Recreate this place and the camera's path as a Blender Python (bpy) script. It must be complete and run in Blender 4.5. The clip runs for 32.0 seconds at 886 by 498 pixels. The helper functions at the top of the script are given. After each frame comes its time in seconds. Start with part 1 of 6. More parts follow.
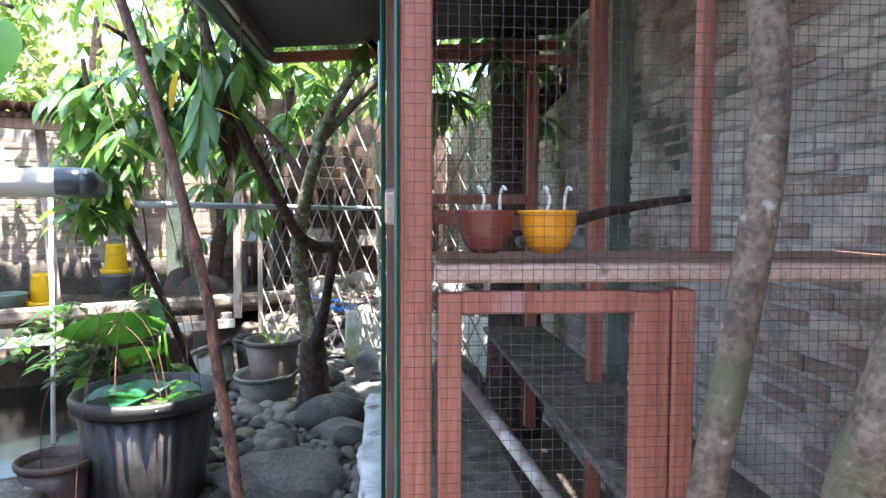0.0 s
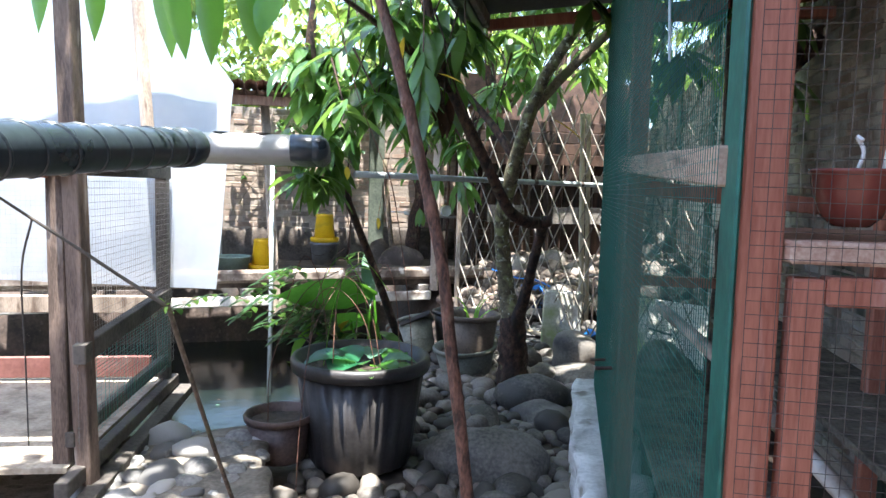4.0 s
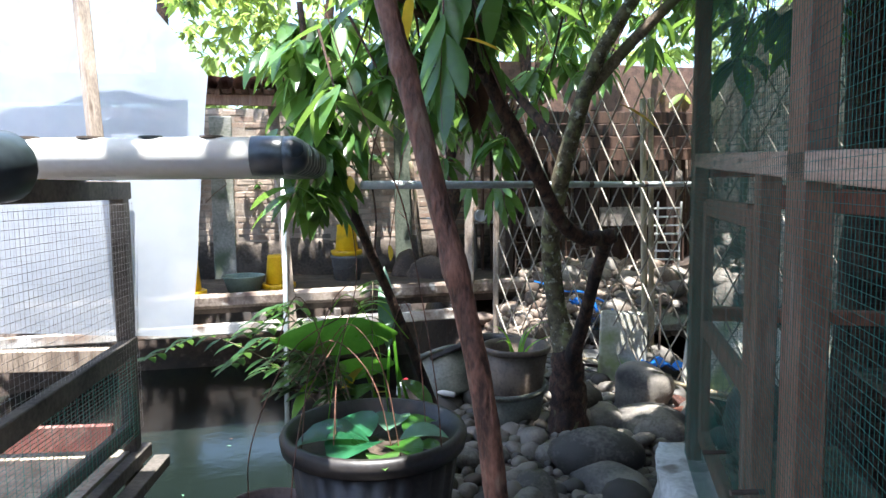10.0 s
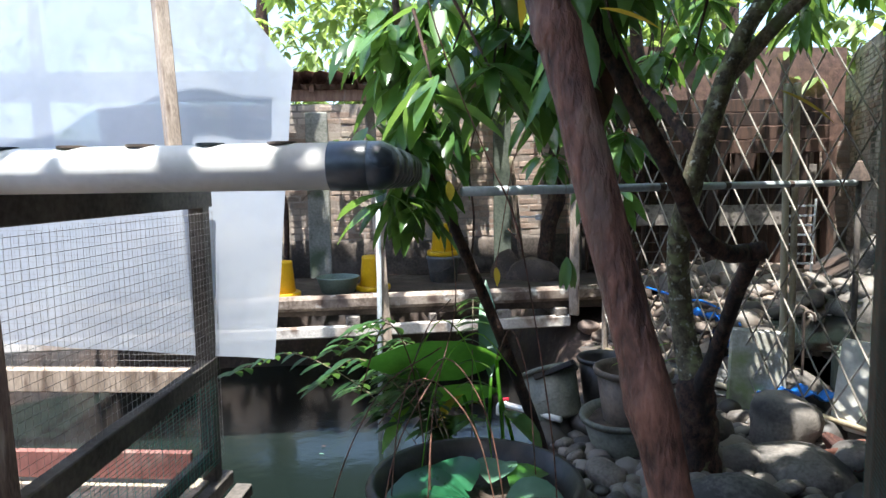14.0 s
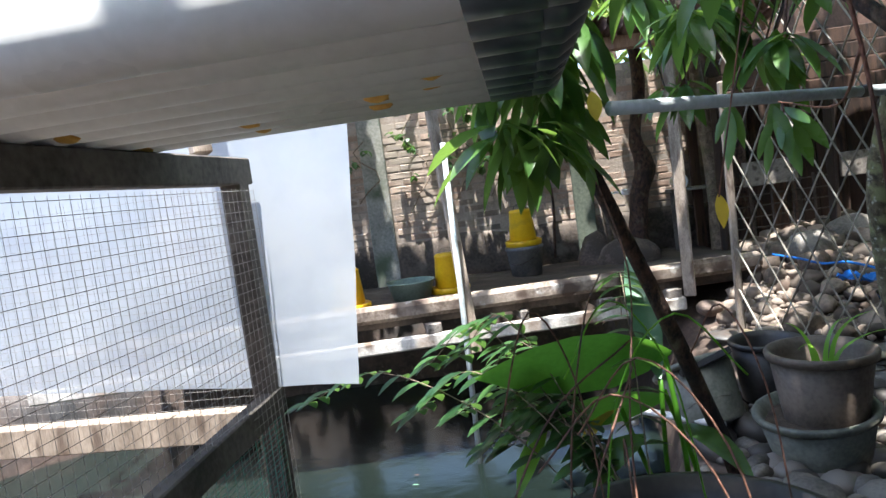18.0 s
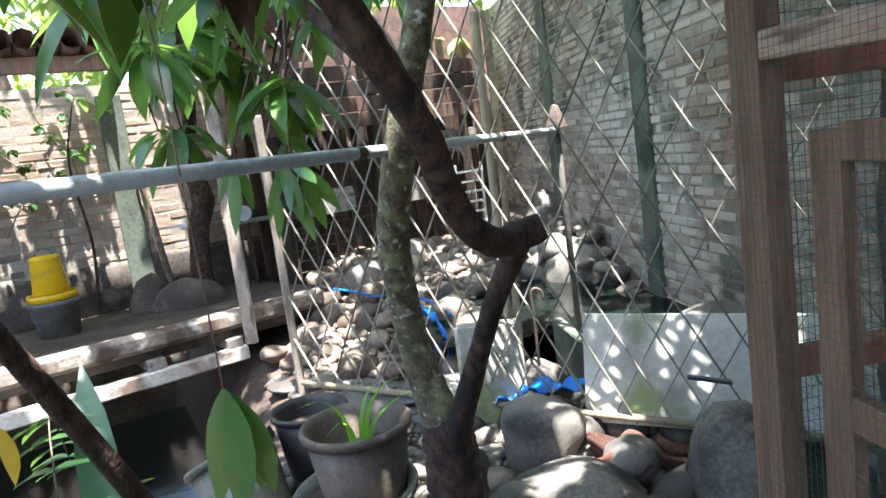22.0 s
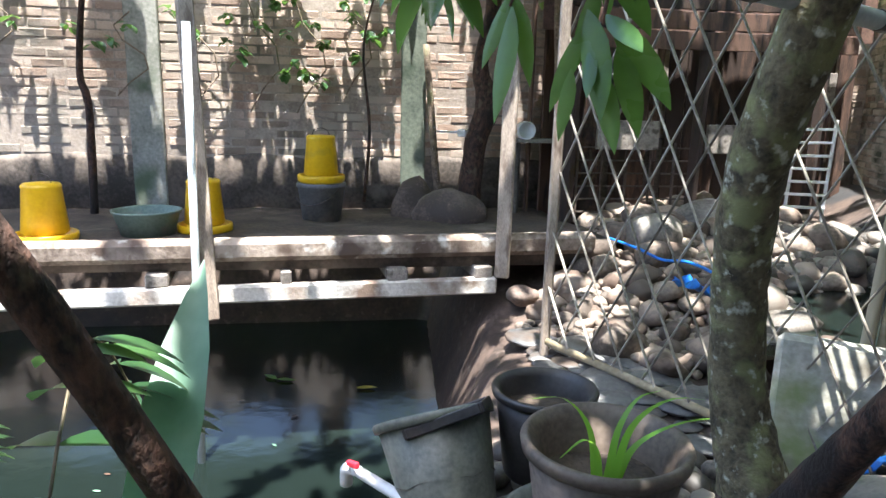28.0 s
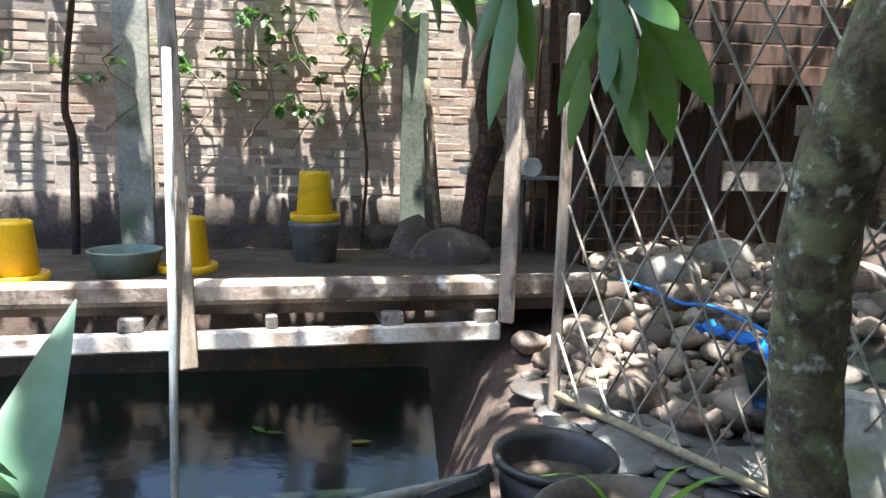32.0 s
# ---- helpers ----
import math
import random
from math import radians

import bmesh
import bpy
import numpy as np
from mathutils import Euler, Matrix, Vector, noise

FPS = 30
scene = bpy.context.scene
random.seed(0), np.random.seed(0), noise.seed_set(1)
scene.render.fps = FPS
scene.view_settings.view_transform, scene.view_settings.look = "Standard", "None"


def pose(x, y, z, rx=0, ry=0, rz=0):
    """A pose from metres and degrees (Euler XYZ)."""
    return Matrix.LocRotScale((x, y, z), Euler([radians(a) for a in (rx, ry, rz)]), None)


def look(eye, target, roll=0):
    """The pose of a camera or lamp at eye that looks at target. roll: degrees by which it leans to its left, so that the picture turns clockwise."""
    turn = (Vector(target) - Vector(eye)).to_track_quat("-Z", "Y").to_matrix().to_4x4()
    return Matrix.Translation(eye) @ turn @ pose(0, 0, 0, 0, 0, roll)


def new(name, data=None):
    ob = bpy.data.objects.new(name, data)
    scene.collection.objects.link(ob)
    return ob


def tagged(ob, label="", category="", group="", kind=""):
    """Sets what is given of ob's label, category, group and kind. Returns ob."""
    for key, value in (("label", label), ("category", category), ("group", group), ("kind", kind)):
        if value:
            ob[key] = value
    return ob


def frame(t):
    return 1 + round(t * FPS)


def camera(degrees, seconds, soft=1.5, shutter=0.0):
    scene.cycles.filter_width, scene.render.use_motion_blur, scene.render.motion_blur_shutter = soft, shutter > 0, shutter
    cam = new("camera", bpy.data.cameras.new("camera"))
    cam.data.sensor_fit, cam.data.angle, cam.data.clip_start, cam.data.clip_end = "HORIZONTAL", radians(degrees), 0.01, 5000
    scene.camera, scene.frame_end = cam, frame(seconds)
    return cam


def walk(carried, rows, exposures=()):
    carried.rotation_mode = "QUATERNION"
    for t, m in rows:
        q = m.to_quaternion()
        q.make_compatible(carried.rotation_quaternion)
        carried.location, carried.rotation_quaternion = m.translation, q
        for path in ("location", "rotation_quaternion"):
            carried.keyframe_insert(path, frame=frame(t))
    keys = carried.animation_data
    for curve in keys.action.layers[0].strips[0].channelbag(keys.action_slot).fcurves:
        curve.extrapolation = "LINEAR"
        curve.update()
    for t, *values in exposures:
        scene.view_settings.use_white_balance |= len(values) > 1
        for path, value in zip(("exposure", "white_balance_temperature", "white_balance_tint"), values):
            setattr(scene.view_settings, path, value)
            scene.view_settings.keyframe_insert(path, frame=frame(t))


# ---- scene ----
cam = camera(66.2, 32.0)
PATH = [
    (0, (0.074, 0.278, 1.426), (0.025, 2.274, 1.318), 0.2),
    (0.5, (0.077, 0.281, 1.424), (0.007, 2.277, 1.319), 0.5),
    (1, (0.077, 0.283, 1.422), (-0.062, 2.275, 1.315), 0.2),
    (1.5, (0.068, 0.292, 1.412), (-0.205, 2.268, 1.269), 1.3),
    (2, (0.039, 0.307, 1.41), (-0.363, 2.26, 1.254), 1.0),
    (2.5, (-0.013, 0.346, 1.406), (-0.436, 2.294, 1.248), 1.3),
    (3, (-0.063, 0.37, 1.405), (-0.509, 2.314, 1.256), 0.9),
    (3.5, (-0.094, 0.387, 1.401), (-0.586, 2.316, 1.212), 0.6),
    (4, (-0.118, 0.437, 1.396), (-0.685, 2.347, 1.219), 1.4),
    (4.5, (-0.133, 0.526, 1.4), (-0.719, 2.43, 1.229), 1.6),
    (6.5, (-0.158, 0.834, 1.452), (-0.911, 2.683, 1.324), 0.6),
    (7, (-0.191, 0.869, 1.436), (-0.956, 2.709, 1.271), -0.4),
    (7.5, (-0.22, 0.932, 1.447), (-0.927, 2.796, 1.286), 0.1),
    (8, (-0.264, 0.984, 1.446), (-0.896, 2.875, 1.278), 0.3),
    (8.5, (-0.291, 1.066, 1.451), (-0.943, 2.95, 1.297), 0.3),
    (9, (-0.334, 1.115, 1.454), (-0.973, 3.001, 1.268), 0.2),
    (9.5, (-0.351, 1.179, 1.441), (-0.988, 3.059, 1.2), -0.0),
    (10, (-0.364, 1.257, 1.452), (-1.029, 3.134, 1.269), -0.6),
    (10.5, (-0.363, 1.358, 1.472), (-1.117, 3.206, 1.351), -0.2),
    (11, (-0.374, 1.417, 1.493), (-1.205, 3.232, 1.364), -0.2),
    (11.5, (-0.452, 1.428, 1.476), (-1.289, 3.239, 1.344), -1.3),
    (12, (-0.461, 1.474, 1.482), (-1.242, 3.31, 1.344), -3.1),
    (12.5, (-0.479, 1.498, 1.475), (-1.215, 3.352, 1.33), -2.7),
    (13, (-0.493, 1.505, 1.502), (-1.129, 3.397, 1.375), -1.6),
    (13.5, (-0.528, 1.561, 1.497), (-1.327, 3.386, 1.319), -0.5),
    (14, (-0.557, 1.614, 1.505), (-1.478, 3.378, 1.302), -0.9),
    (14.5, (-0.592, 1.647, 1.496), (-1.639, 3.334, 1.262), 0.0),
    (15, (-0.726, 1.746, 1.473), (-1.875, 3.366, 1.235), 0.1),
    (15.5, (-0.685, 1.731, 1.482), (-1.848, 3.347, 1.291), -0.3),
    (17.5, (-1.079, 2.089, 1.333), (-2.224, 3.721, 1.166), -4.8),
    (18, (-1.109, 2.176, 1.322), (-2.172, 3.862, 1.152), -7.6),
    (18.5, (-1.173, 2.259, 1.279), (-2.199, 3.965, 1.089), -5.3),
    (19, (-1.181, 2.347, 1.289), (-2.148, 4.094, 1.176), -4.9),
    (19.5, (-1.087, 2.443, 1.313), (-1.79, 4.312, 1.205), -6.0),
    (20, (-1.054, 2.492, 1.362), (-1.52, 4.431, 1.21), -7.3),
    (20.5, (-0.995, 2.579, 1.397), (-1.282, 4.546, 1.176), -8.3),
    (21, (-0.962, 2.653, 1.432), (-1.087, 4.634, 1.186), -8.9),
    (21.5, (-0.946, 2.725, 1.413), (-0.971, 4.706, 1.138), -10.2),
    (22, (-0.911, 2.82, 1.442), (-0.901, 4.799, 1.149), -7.8),
    (22.5, (-0.914, 2.838, 1.473), (-0.943, 4.82, 1.207), -7.4),
    (23, (-0.914, 2.916, 1.486), (-0.93, 4.901, 1.245), -6.2),
    (23.5, (-0.909, 2.968, 1.507), (-0.877, 4.955, 1.282), -6.9),
    (24, (-0.888, 3.036, 1.497), (-0.957, 5.017, 1.234), -6.6),
    (24.5, (-0.882, 3.151, 1.495), (-1.0, 5.125, 1.192), -6.5),
    (25, (-0.831, 3.237, 1.499), (-1.067, 5.198, 1.187), -6.4),
    (25.5, (-0.788, 3.305, 1.499), (-1.272, 5.225, 1.217), -5.3),
    (26, (-0.816, 3.385, 1.45), (-1.406, 5.266, 1.138), -4.5),
    (26.5, (-0.87, 3.49, 1.392), (-1.62, 5.32, 1.1), -4.7),
    (28.5, (-1.142, 3.7, 1.262), (-1.863, 5.514, 0.829), 2.6),
    (29, (-1.155, 3.788, 1.244), (-1.825, 5.626, 0.826), 3.6),
    (29.5, (-1.147, 3.885, 1.231), (-1.693, 5.769, 0.838), 4.9),
    (30, (-1.15, 3.938, 1.253), (-1.691, 5.827, 0.88), 2.5),
    (30.5, (-1.165, 3.957, 1.241), (-1.701, 5.857, 0.925), 2.7),
    (31, (-1.169, 3.944, 1.222), (-1.782, 5.825, 0.932), -0.0),
    (31.5, (-1.166, 3.925, 1.216), (-1.882, 5.77, 0.932), -1.1),
    (32, (-1.167, 3.925, 1.214), (-1.951, 5.743, 0.929), 1.3),
]

EXPOSURE = 2.05
SUN, SKY, SUN_FROM = 5.0, 0.15, (0.08, -0.2, 0.975)
LIFT = ((0, 1.02), (2, 0.37), (4, 0.35), (6, 0.12), (8, 0.0), (10, 0.12), (12, -0.25), (14, -0.33), (18, -0.13), (19.5, 0.17), (20.5, 0.68), (22, 0.69), (24, 0.66), (26, 0.49), (29, 0.43), (32, 0.34))
walk(cam, [(t, look(eye, target, roll)) for t, eye, target, roll in PATH], [(t, EXPOSURE + e, 6050, 10) for t, e in LIFT])

# ---------------------------------------------------------------- light
world = bpy.data.worlds.new("sky_world")
scene.world = world
world.use_nodes = True
wn = world.node_tree
sky = wn.nodes.new("ShaderNodeTexSky")
sky.sky_type, sky.sun_disc = "NISHITA", False
sky.sun_elevation, sky.sun_rotation = radians(77), radians(158)
sky.air_density, sky.dust_density = 1.0, 2.0
wn.links.new(sky.outputs["Color"], wn.nodes["Background"].inputs["Color"])
wn.nodes["Background"].inputs["Strength"].default_value = SKY
sun = new("sun", bpy.data.lights.new("sun", "SUN"))
sun.data.energy, sun.data.angle, sun.data.color = SUN, radians(0.7), (1.0, 0.95, 0.86)
sun.matrix_world = look((0, 0, 20), (-SUN_FROM[0] * 10, -SUN_FROM[1] * 10, 20 - SUN_FROM[2] * 10))

# ---------------------------------------------------------------- materials
def material(name, low, high, scale=6.0, rough=0.8, bump=0.3, fine=60.0, metal=0.0, vary=0.0, stain=None, stain_scale=1.5,
             stain_cut=0.55, stretch=(1, 1, 1), island=0.0, spec=0.5, translucent=0.0, through_colour=None, clear=0.0, local=False, wide=False, stain2=None, stain2_scale=1.0, stain2_cut=0.55):
    """Two scales of noise between two colours, blotches of a third, fine relief."""
    m = bpy.data.materials.new(name)
    m.use_nodes = True
    t = m.node_tree
    N, L = t.nodes, t.links
    b = N["Principled BSDF"]
    if local:
        place = N.new("ShaderNodeTexCoord").outputs["Object"]
    else:
        place = N.new("ShaderNodeNewGeometry").outputs["Position"]
    mp = N.new("ShaderNodeMapping")
    mp.inputs["Scale"].default_value = stretch
    L.new(place, mp.inputs["Vector"])
    if vary:
        info = N.new("ShaderNodeObjectInfo")
        off = N.new("ShaderNodeVectorMath")
        off.operation = "SCALE"
        off.inputs[0].default_value = (17.0, 9.0, 5.0)
        L.new(info.outputs["Random"], off.inputs["Scale"])
        L.new(off.outputs["Vector"], mp.inputs["Location"])
    n1, n2 = N.new("ShaderNodeTexNoise"), N.new("ShaderNodeTexNoise")
    n1.inputs["Scale"].default_value, n1.inputs["Detail"].default_value = scale, 5
    n2.inputs["Scale"].default_value, n2.inputs["Detail"].default_value = fine, 4
    for n in (n1, n2):
        L.new(mp.outputs["Vector"], n.inputs["Vector"])
    mixf = N.new("ShaderNodeMath")
    mixf.operation = "MULTIPLY_ADD"
    mixf.inputs[1].default_value = 0.45
    L.new(n2.outputs["Fac"], mixf.inputs[0])
    sc = N.new("ShaderNodeMath")
    sc.operation = "MULTIPLY"
    sc.inputs[1].default_value = 0.75
    L.new(n1.outputs["Fac"], sc.inputs[0])
    L.new(sc.outputs[0], mixf.inputs[2])
    fac = mixf.outputs[0]
    if vary or island:
        add = N.new("ShaderNodeMath")
        add.operation = "MULTIPLY_ADD"
        add.inputs[1].default_value = vary or island
        src = N.new("ShaderNodeObjectInfo").outputs["Random"] if vary else N.new("ShaderNodeNewGeometry").outputs["Random Per Island"]
        L.new(src, add.inputs[0])
        half = N.new("ShaderNodeMath")
        half.operation = "SUBTRACT"
        half.inputs[1].default_value = (vary or island) / 2
        L.new(fac, half.inputs[0])
        L.new(half.outputs[0], add.inputs[2])
        fac = add.outputs[0]
    ramp = N.new("ShaderNodeValToRGB")
    ramp.color_ramp.elements[0].position, ramp.color_ramp.elements[1].position = 0.46, 0.74
    ramp.color_ramp.elements[0].color, ramp.color_ramp.elements[1].color = (*low, 1), (*high, 1)
    L.new(fac, ramp.inputs["Fac"])
    colour = ramp.outputs["Color"]
    for blot, blot_scale, blot_cut in ((stain, stain_scale, stain_cut), (stain2, stain2_scale, stain2_cut)):
        if not blot:
            continue
        n3 = N.new("ShaderNodeTexNoise")
        n3.inputs["Scale"].default_value, n3.inputs["Detail"].default_value = blot_scale, 7
        L.new(place if wide else mp.outputs["Vector"], n3.inputs["Vector"])
        cut = N.new("ShaderNodeMapRange")
        cut.inputs["From Min"].default_value, cut.inputs["From Max"].default_value = blot_cut, blot_cut + 0.12
        L.new(n3.outputs["Fac"], cut.inputs["Value"])
        mx = N.new("ShaderNodeMix")
        mx.data_type = "RGBA"
        L.new(cut.outputs["Result"], mx.inputs["Factor"])
        L.new(colour, mx.inputs["A"])
        mx.inputs["B"].default_value = (*blot, 1)
        colour = mx.outputs["Result"]
    L.new(colour, b.inputs["Base Color"])
    rr = N.new("ShaderNodeMapRange")
    rr.inputs["To Min"].default_value, rr.inputs["To Max"].default_value = max(rough - 0.12, 0.02), min(rough + 0.12, 1)
    L.new(n1.outputs["Fac"], rr.inputs["Value"])
    L.new(rr.outputs["Result"], b.inputs["Roughness"])
    b.inputs["Metallic"].default_value = metal
    b.inputs["Specular IOR Level"].default_value = spec
    if bump:
        bp = N.new("ShaderNodeBump")
        bp.inputs["Strength"].default_value, bp.inputs["Distance"].default_value = bump, 0.01
        L.new(fac, bp.inputs["Height"])
        L.new(bp.outputs["Normal"], b.inputs["Normal"])
    out = N["Material Output"]
    last = b.outputs["BSDF"]
    if translucent:
        tr = N.new("ShaderNodeBsdfTranslucent")
        if through_colour:
            tr.inputs["Color"].default_value = (*through_colour, 1)
        else:
            L.new(colour, tr.inputs["Color"])
        ms = N.new("ShaderNodeMixShader")
        ms.inputs["Fac"].default_value = translucent
        L.new(last, ms.inputs[1])
        L.new(tr.outputs["BSDF"], ms.inputs[2])
        last = ms.outputs["Shader"]
    if clear:
        tp = N.new("ShaderNodeBsdfTransparent")
        ms = N.new("ShaderNodeMixShader")
        ms.inputs["Fac"].default_value = clear
        L.new(last, ms.inputs[1])
        L.new(tp.outputs["BSDF"], ms.inputs[2])
        last = ms.outputs["Shader"]
    L.new(last, out.inputs["Surface"])
    return m


M = dict(
    earth=material("earth", (0.05, 0.04, 0.03), (0.14, 0.11, 0.085), 3, 0.95, 0.6, 40),
    yard=material("yard_dirt", (0.035, 0.026, 0.02), (0.11, 0.082, 0.064), 4, 0.8, 1.0, 35, stain=(0.16, 0.13, 0.105), stain_scale=3, stain_cut=0.58),
    bank=material("wet_bank", (0.03, 0.021, 0.017), (0.095, 0.065, 0.05), 4, 0.65, 1.0, 25, stain=(0.15, 0.115, 0.095), stain_scale=14, stain_cut=0.6, stain2=(0.025, 0.024, 0.024), stain2_scale=1.1),
    stone=material("river_stone", (0.052, 0.045, 0.038), (0.2, 0.175, 0.148), 4, 0.6, 0.25, 70, vary=0.8, stain=(0.12, 0.075, 0.055), stain_scale=2.5, stain_cut=0.6),
    stones=material("river_stones_joined", (0.052, 0.045, 0.038), (0.2, 0.175, 0.148), 4, 0.62, 0.25, 70, island=0.8, stain=(0.12, 0.075, 0.055), stain_scale=2.5, stain_cut=0.6),
    palestone=material("bank_stone", (0.075, 0.058, 0.045), (0.27, 0.215, 0.17), 5, 0.8, 0.5, 50, vary=0.5, stain=(0.09, 0.06, 0.043), stain_scale=5, stain_cut=0.5),
    palestones=material("bank_stones_joined", (0.075, 0.058, 0.045), (0.27, 0.215, 0.17), 5, 0.8, 0.5, 50, island=0.5, stain=(0.09, 0.06, 0.043), stain_scale=5, stain_cut=0.5),
    boulder=material("boulder", (0.055, 0.049, 0.042), (0.21, 0.188, 0.162), 5, 0.65, 0.6, 60, vary=0.3, stain=(0.26, 0.25, 0.225), stain_scale=6, stain_cut=0.62, stain2=(0.03, 0.03, 0.032), stain2_scale=2.2, stain2_cut=0.55),
    mortar=material("rubble_mortar", (0.1, 0.085, 0.066), (0.25, 0.22, 0.18), 8, 0.9, 0.9, 50, stain=(0.12, 0.11, 0.09), stain_scale=5, stain_cut=0.52),
    limewash=material("limewashed_rubble", (0.5, 0.48, 0.44), (0.76, 0.74, 0.7), 8, 0.9, 0.9, 50, stain=(0.25, 0.22, 0.18), stain_scale=7, stain_cut=0.56),
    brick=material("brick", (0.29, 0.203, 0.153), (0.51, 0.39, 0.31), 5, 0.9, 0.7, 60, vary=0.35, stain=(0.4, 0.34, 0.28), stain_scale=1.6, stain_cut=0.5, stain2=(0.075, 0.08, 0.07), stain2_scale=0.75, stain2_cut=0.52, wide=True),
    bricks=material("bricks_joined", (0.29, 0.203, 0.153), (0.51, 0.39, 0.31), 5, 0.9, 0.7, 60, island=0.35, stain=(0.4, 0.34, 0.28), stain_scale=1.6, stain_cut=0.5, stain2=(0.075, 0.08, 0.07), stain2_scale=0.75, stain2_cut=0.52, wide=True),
    greybrick=material("mossy_brick", (0.22, 0.155, 0.12), (0.48, 0.4, 0.325), 4, 0.9, 0.8, 60, vary=0.45, stain=(0.52, 0.48, 0.41), stain_scale=1.3, stain_cut=0.48, stain2=(0.085, 0.09, 0.065), stain2_scale=2.6, stain2_cut=0.54, wide=True),
    greybricks=material("mossy_bricks_joined", (0.22, 0.155, 0.12), (0.48, 0.4, 0.325), 4, 0.9, 0.8, 60, island=0.45, stain=(0.52, 0.48, 0.41), stain_scale=1.3, stain_cut=0.48, stain2=(0.085, 0.09, 0.065), stain2_scale=2.6, stain2_cut=0.54, wide=True),
    wallbed=material("wall_mortar", (0.24, 0.195, 0.16), (0.44, 0.37, 0.31), 3, 0.95, 0.6, 50, stain=(0.16, 0.14, 0.115), stain_scale=1.2, stain_cut=0.56),
    plaster=material("mossy_concrete", (0.17, 0.18, 0.15), (0.4, 0.39, 0.35), 3, 0.9, 0.4, 40, stain=(0.1, 0.13, 0.08), stain_scale=2),
    redwood=material("red_brown_paint", (0.31, 0.1, 0.06), (0.46, 0.175, 0.112), 5, 0.55, 0.3, 40, stretch=(6, 6, 0.7), stain=(0.5, 0.28, 0.23), stain_scale=6, stain_cut=0.6, spec=0.4, stain2=(0.16, 0.06, 0.045), stain2_scale=9, stain2_cut=0.64),
    brownwood=material("brown_painted_wood", (0.18, 0.083, 0.05), (0.33, 0.18, 0.115), 5, 0.65, 0.3, 40, stretch=(7, 7, 0.8), stain=(0.33, 0.26, 0.22), stain_scale=3, stain_cut=0.62),
    greenpaint=material("green_paint", (0.008, 0.07, 0.05), (0.02, 0.14, 0.1), 5, 0.5, 0.2, 40),
    greywood=material("weathered_wood", (0.13, 0.11, 0.095), (0.36, 0.32, 0.28), 4, 0.85, 0.5, 50, stretch=(3, 3, 3), stain=(0.09, 0.075, 0.06), stain_scale=4),
    darkwood=material("dark_wet_wood", (0.05, 0.043, 0.038), (0.15, 0.13, 0.11), 4, 0.8, 0.5, 50, stain=(0.22, 0.2, 0.17), stain_scale=5, stain_cut=0.66),
    palewood=material("pale_scaffold_board", (0.2, 0.155, 0.12), (0.44, 0.36, 0.29), 4, 0.85, 0.4, 50, stretch=(4, 4, 1), stain=(0.14, 0.1, 0.075), stain_scale=5, stain_cut=0.55),
    whitelog=material("whitewashed_timber", (0.12, 0.088, 0.066), (0.38, 0.31, 0.25), 3, 0.85, 0.9, 40, stain=(0.09, 0.06, 0.045), stain_scale=5, stain_cut=0.52, stain2=(0.58, 0.54, 0.48), stain2_scale=9, stain2_cut=0.59),
    bamboo=material("dry_bamboo", (0.26, 0.21, 0.13), (0.5, 0.43, 0.3), 6, 0.55, 0.2, 50, vary=0.4, stain=(0.18, 0.16, 0.12), stain_scale=4, stain_cut=0.62),
    lattice=material("weathered_bamboo_strip", (0.17, 0.15, 0.125), (0.44, 0.4, 0.34), 5, 0.75, 0.3, 50, vary=0.5),
    bark=material("mango_bark", (0.012, 0.007, 0.005), (0.11, 0.056, 0.038), 40, 0.85, 1.0, 150, stretch=(1, 1, 0.6), stain=(0.12, 0.09, 0.06), stain_scale=22, stain_cut=0.58, stain2=(0.02, 0.014, 0.012), stain2_scale=7, stain2_cut=0.52),
    lichenbark=material("lichen_bark", (0.045, 0.036, 0.022), (0.19, 0.155, 0.09), 20, 0.9, 1.0, 100, stain=(0.23, 0.23, 0.105), stain_scale=15, stain_cut=0.5, stain2=(0.6, 0.59, 0.48), stain2_scale=38, stain2_cut=0.59),
    redbark=material("reddish_bark", (0.04, 0.017, 0.011), (0.24, 0.11, 0.072), 45, 0.65, 1.0, 170, stretch=(1, 1, 0.4), stain=(0.2, 0.13, 0.09), stain_scale=30, stain_cut=0.58, stain2=(0.05, 0.025, 0.018), stain2_scale=9, stain2_cut=0.54),
    greybark=material("smooth_grey_bark", (0.1, 0.073, 0.05), (0.28, 0.21, 0.15), 25, 0.85, 0.7, 100, stain=(0.4, 0.36, 0.3), stain_scale=30, stain_cut=0.63, stain2=(0.14, 0.14, 0.07), stain2_scale=5, stain2_cut=0.55),
    leaf=material("mango_leaf", (0.026, 0.068, 0.02), (0.085, 0.18, 0.045), 3, 0.28, 0.1, 30, island=0.8, translucent=0.3, through_colour=(0.28, 0.47, 0.08)),
    youngleaf=material("bright_leaf", (0.07, 0.22, 0.02), (0.17, 0.4, 0.045), 3, 0.4, 0.1, 30, island=0.7, translucent=0.45, through_colour=(0.38, 0.68, 0.07)),
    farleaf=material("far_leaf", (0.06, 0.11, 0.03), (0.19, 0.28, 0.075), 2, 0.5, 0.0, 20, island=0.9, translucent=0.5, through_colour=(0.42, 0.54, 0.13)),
    shrubleaf=material("small_shrub_leaf", (0.018, 0.05, 0.018), (0.05, 0.115, 0.034), 5, 0.33, 0.1, 40, island=0.8, translucent=0.22, through_colour=(0.2, 0.38, 0.07)),
